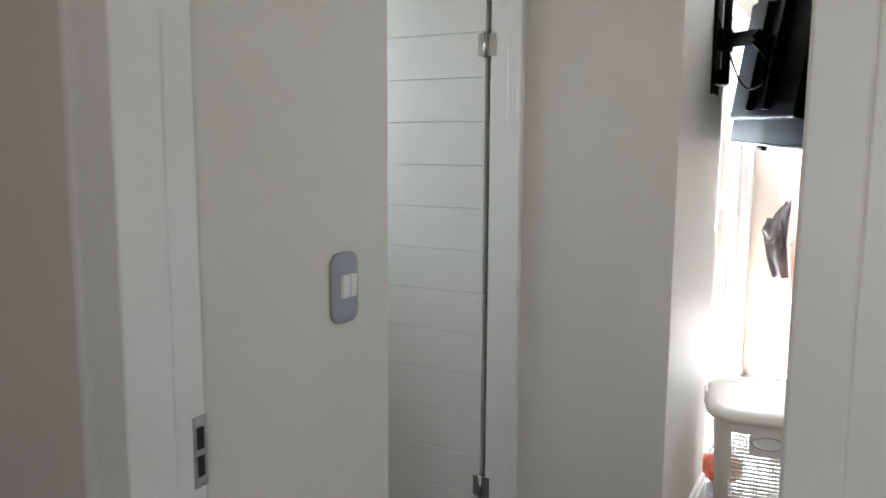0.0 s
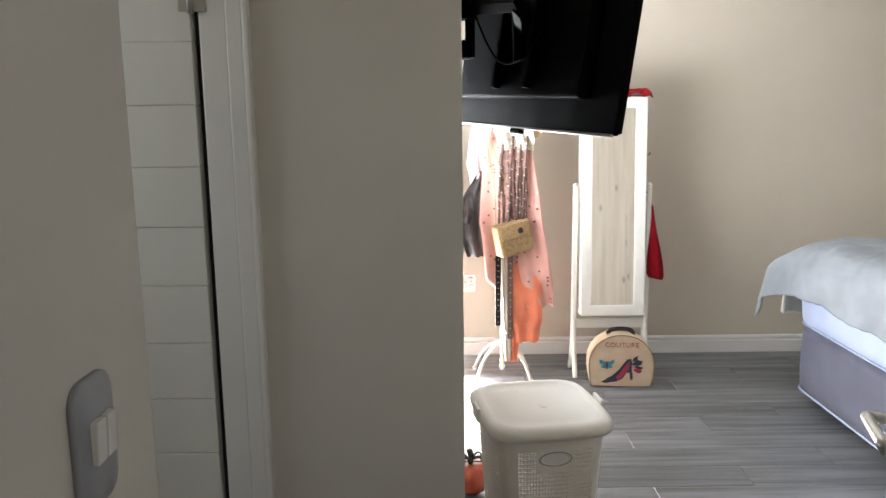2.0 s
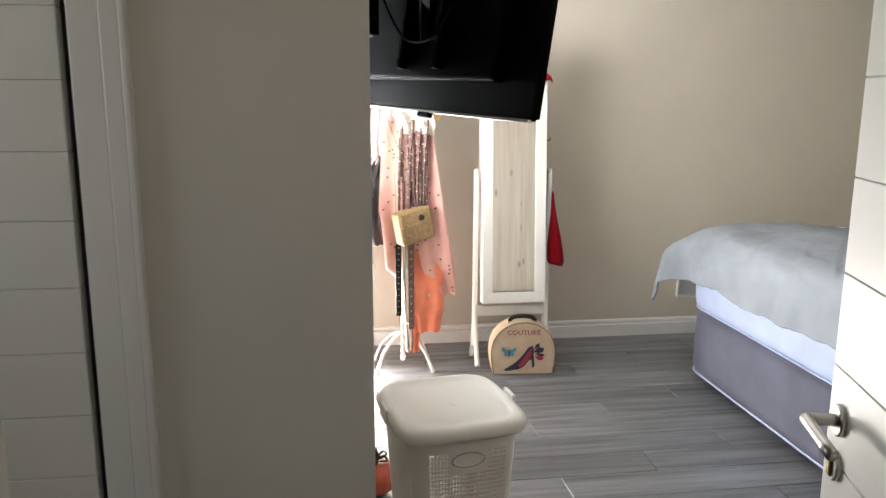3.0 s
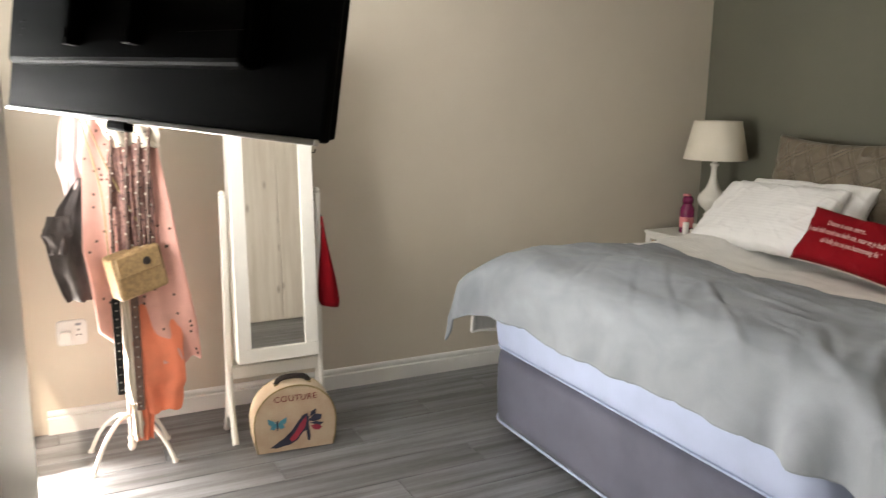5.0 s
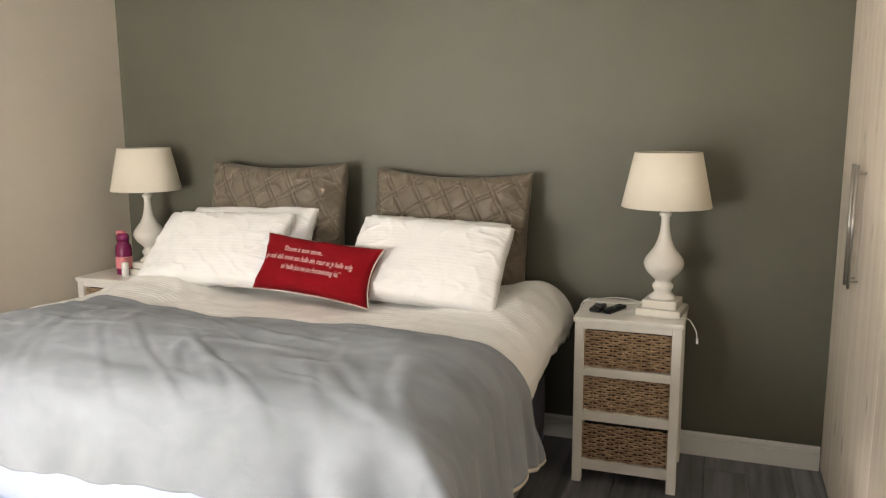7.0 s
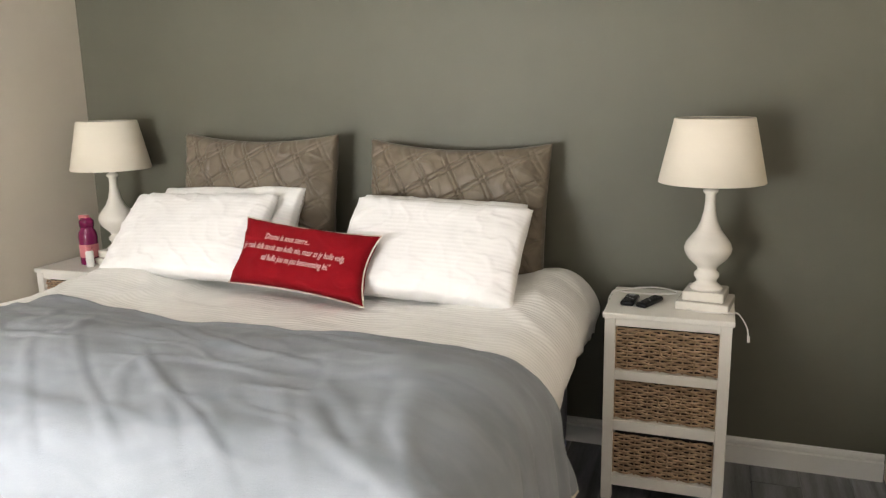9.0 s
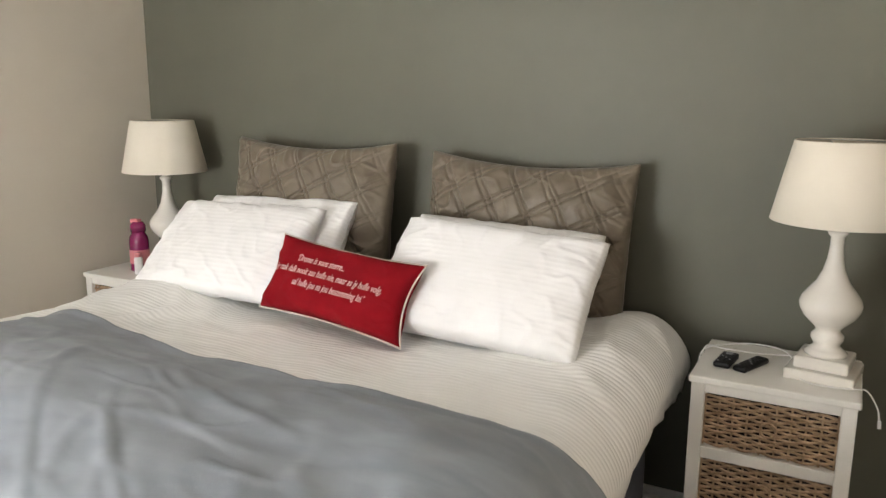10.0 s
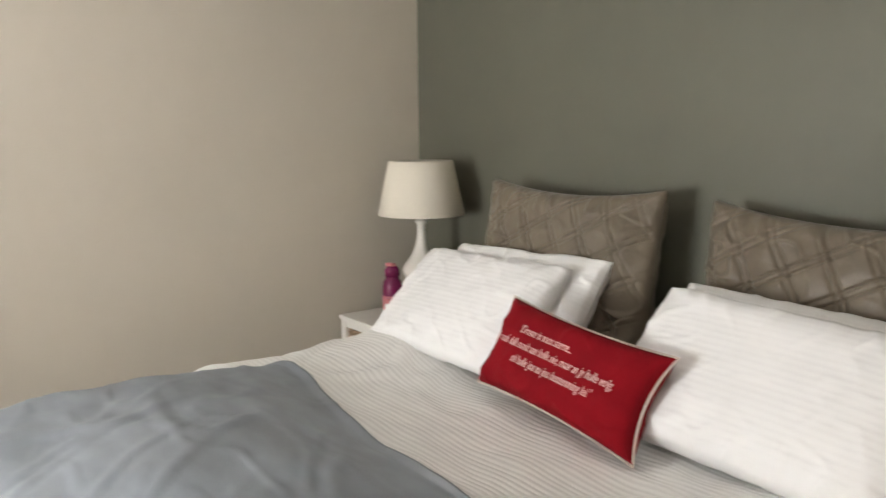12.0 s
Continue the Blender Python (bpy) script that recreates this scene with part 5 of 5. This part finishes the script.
for y, z0, z1, mt, lb in ((-3.655, 0.76, 0.35, BLACK, "black studded belt hanging down"), (-3.585, 0.78, 0.27, BROWN_CLOTH, "brown leather belt hanging down")):
    bl = thing("belt", pose(0, 0, 0), lb, "belt", "belts")
    part("strap", box(0.168, 0.173, y - 0.016, y + 0.016, z1, z0, 0.002), mt, bl)
    for k in range(12):
        part("stud", lathe([(0, 0), (0.004, 0), (0.002, 0.003), (0, 0.0035)], 8), STEEL, bl, m=pose(0.173, y, z1 + 0.02 + (z0 - z1 - 0.04) * k / 11, 0, 90))
hat = thing("straw_hat", pose(0.03, -3.455, 1.575, 90, 0, 25), "tan straw hat hung on the coat stand", "hat")
part("crown", lathe([(0.0, 0.085), (0.05, 0.083), (0.078, 0.068), (0.088, 0.0), (0.084, 0.0), (0.072, 0.062), (0.0, 0.078)], 32), BAG, hat, smooth=True)
part("brim", lathe([(0.084, 0.0), (0.13, -0.006), (0.155, -0.012), (0.155, -0.016), (0.13, -0.010), (0.084, -0.004)], 40), BAG, hat, smooth=True)
purse = thing("woven_handbag", pose(0.200, -3.575, 0.878, 12, 0, 22), "small tan woven box handbag on a chain", "handbag")
part("body", box(-0.045, 0.045, -0.105, 0.105, -0.098, 0.085, 0.016, 3), BAG, purse)
part("flap", box(0.040, 0.052, -0.092, 0.092, -0.005, 0.082, 0.006, 2), BAG, purse)
part("clasp", lathe([(0, 0), (0.017, 0), (0.015, 0.006), (0.006, 0.008), (0, 0.008)], 20), STEM, purse, "dark round clasp", m=pose(0.051, 0.03, 0.035, 0, 90))
part("chain", tube(arc([(0, -0.09, 0.08), (-0.04, -0.03, 0.35), (-0.12, 0.0, 0.70), (-0.04, 0.03, 0.35), (0, 0.09, 0.08)], 8), 0.003, 6), GOLD, purse, "thin chain strap")

# ---- small things on the bedside stands ----
bottle = thing("water_bottle", pose(-0.168, -0.285, 0.757) @ Matrix.Diagonal((1.2, 1.2, 1.08, 1)), "magenta plastic water bottle with pink cap", "bottle")
part("body", lathe([(0, 0), (0.034, 0), (0.037, 0.006), (0.037, 0.13), (0.034, 0.15), (0.026, 0.165), (0.026, 0.175), (0.0, 0.175)], 32), PURPLE, bottle, smooth=True)
part("cap", lathe([(0, 0.175), (0.029, 0.175), (0.029, 0.20), (0.02, 0.215), (0.0, 0.217)], 24), PURPLE, bottle, smooth=True)
part("spout", box(-0.03, 0.012, -0.012, 0.012, 0.205, 0.228, 0.005), PINK_CAP, bottle, "pink flip spout")
part("label", lathe([(0.0374, 0.035), (0.0378, 0.035), (0.0378, 0.095), (0.0374, 0.095)], 32), PINK_CAP, bottle)
tin = thing("small_jar", pose(-0.115, -0.34, 0.757), "small white jar beside the water bottle", "jar")
part("body", lathe([(0, 0), (0.018, 0), (0.019, 0.004), (0.019, 0.07), (0.014, 0.08), (0, 0.08)], 24), PAPER, tin, smooth=True)
part("lid", lathe([(0, 0.08), (0.015, 0.08), (0.015, 0.10), (0, 0.101)], 20), PINK_CAP, tin, smooth=True)


def remote(name, m, length, width, label, round_end):
    r = thing(name, m, label, "remote control", "remote controls")
    part("case", box(-width / 2, width / 2, -length / 2, length / 2, 0.0, 0.019, 0.008, 3), BLACK, r, smooth=True)
    for i in range(3):
        for j in range(6):
            part("button", lathe([(0, 0), (0.0036, 0), (0.003, 0.0015), (0, 0.0018)], 8), GREY_PLATE if (i + j) % 4 == 0 else RUBBER_AND_GAP, r, m=pose((i - 1) * width * 0.27, -length * 0.36 + j * length * 0.11, 0.0188))
    part("dial", lathe([(0, 0), (0.012, 0), (0.011, 0.002), (0.006, 0.002), (0, 0.001)], 20), GREY_PLATE if round_end else RUBBER_AND_GAP, r, m=pose(0, length * 0.33, 0.0188))
    return r


remote("remote_control", pose(2.482, -0.285, 0.757, 0, 0, -6), 0.125, 0.052, "short rounded black remote control with grey dial", True)
remote("remote_control", pose(2.556, -0.290, 0.757, 0, 0, -22), 0.150, 0.044, "slim black remote control on white nightstand", False)
lead = thing("charger_cable", pose(0, 0, 0), "white charger cable looped over the nightstand", "cable")
part("wire", tube(arc([(2.418, -0.30, 0.60), (2.398, -0.27, 0.70), (2.402, -0.22, 0.768), (2.47, -0.13, 0.772), (2.56, -0.10, 0.775), (2.65, -0.115, 0.764), (2.70, -0.345, 0.764), (2.78, -0.375, 0.764), (2.845, -0.36, 0.764), (2.876, -0.34, 0.755), (2.905, -0.345, 0.71), (2.912, -0.36, 0.675)], 9), 0.0024, 7), PAPER, lead, smooth=True)
part("wire", tube(arc([(2.405, -0.26, 0.66), (2.400, -0.19, 0.766), (2.46, -0.16, 0.763), (2.56, -0.16, 0.763), (2.66, -0.13, 0.764)], 9), 0.0024, 7), PAPER, lead, smooth=True)
part("plug", tube([(2.912, -0.36, 0.682), (2.913, -0.365, 0.66)], 0.005, 8), PAPER, lead)

# ---- floor planks, laid last ----
lay_planks()
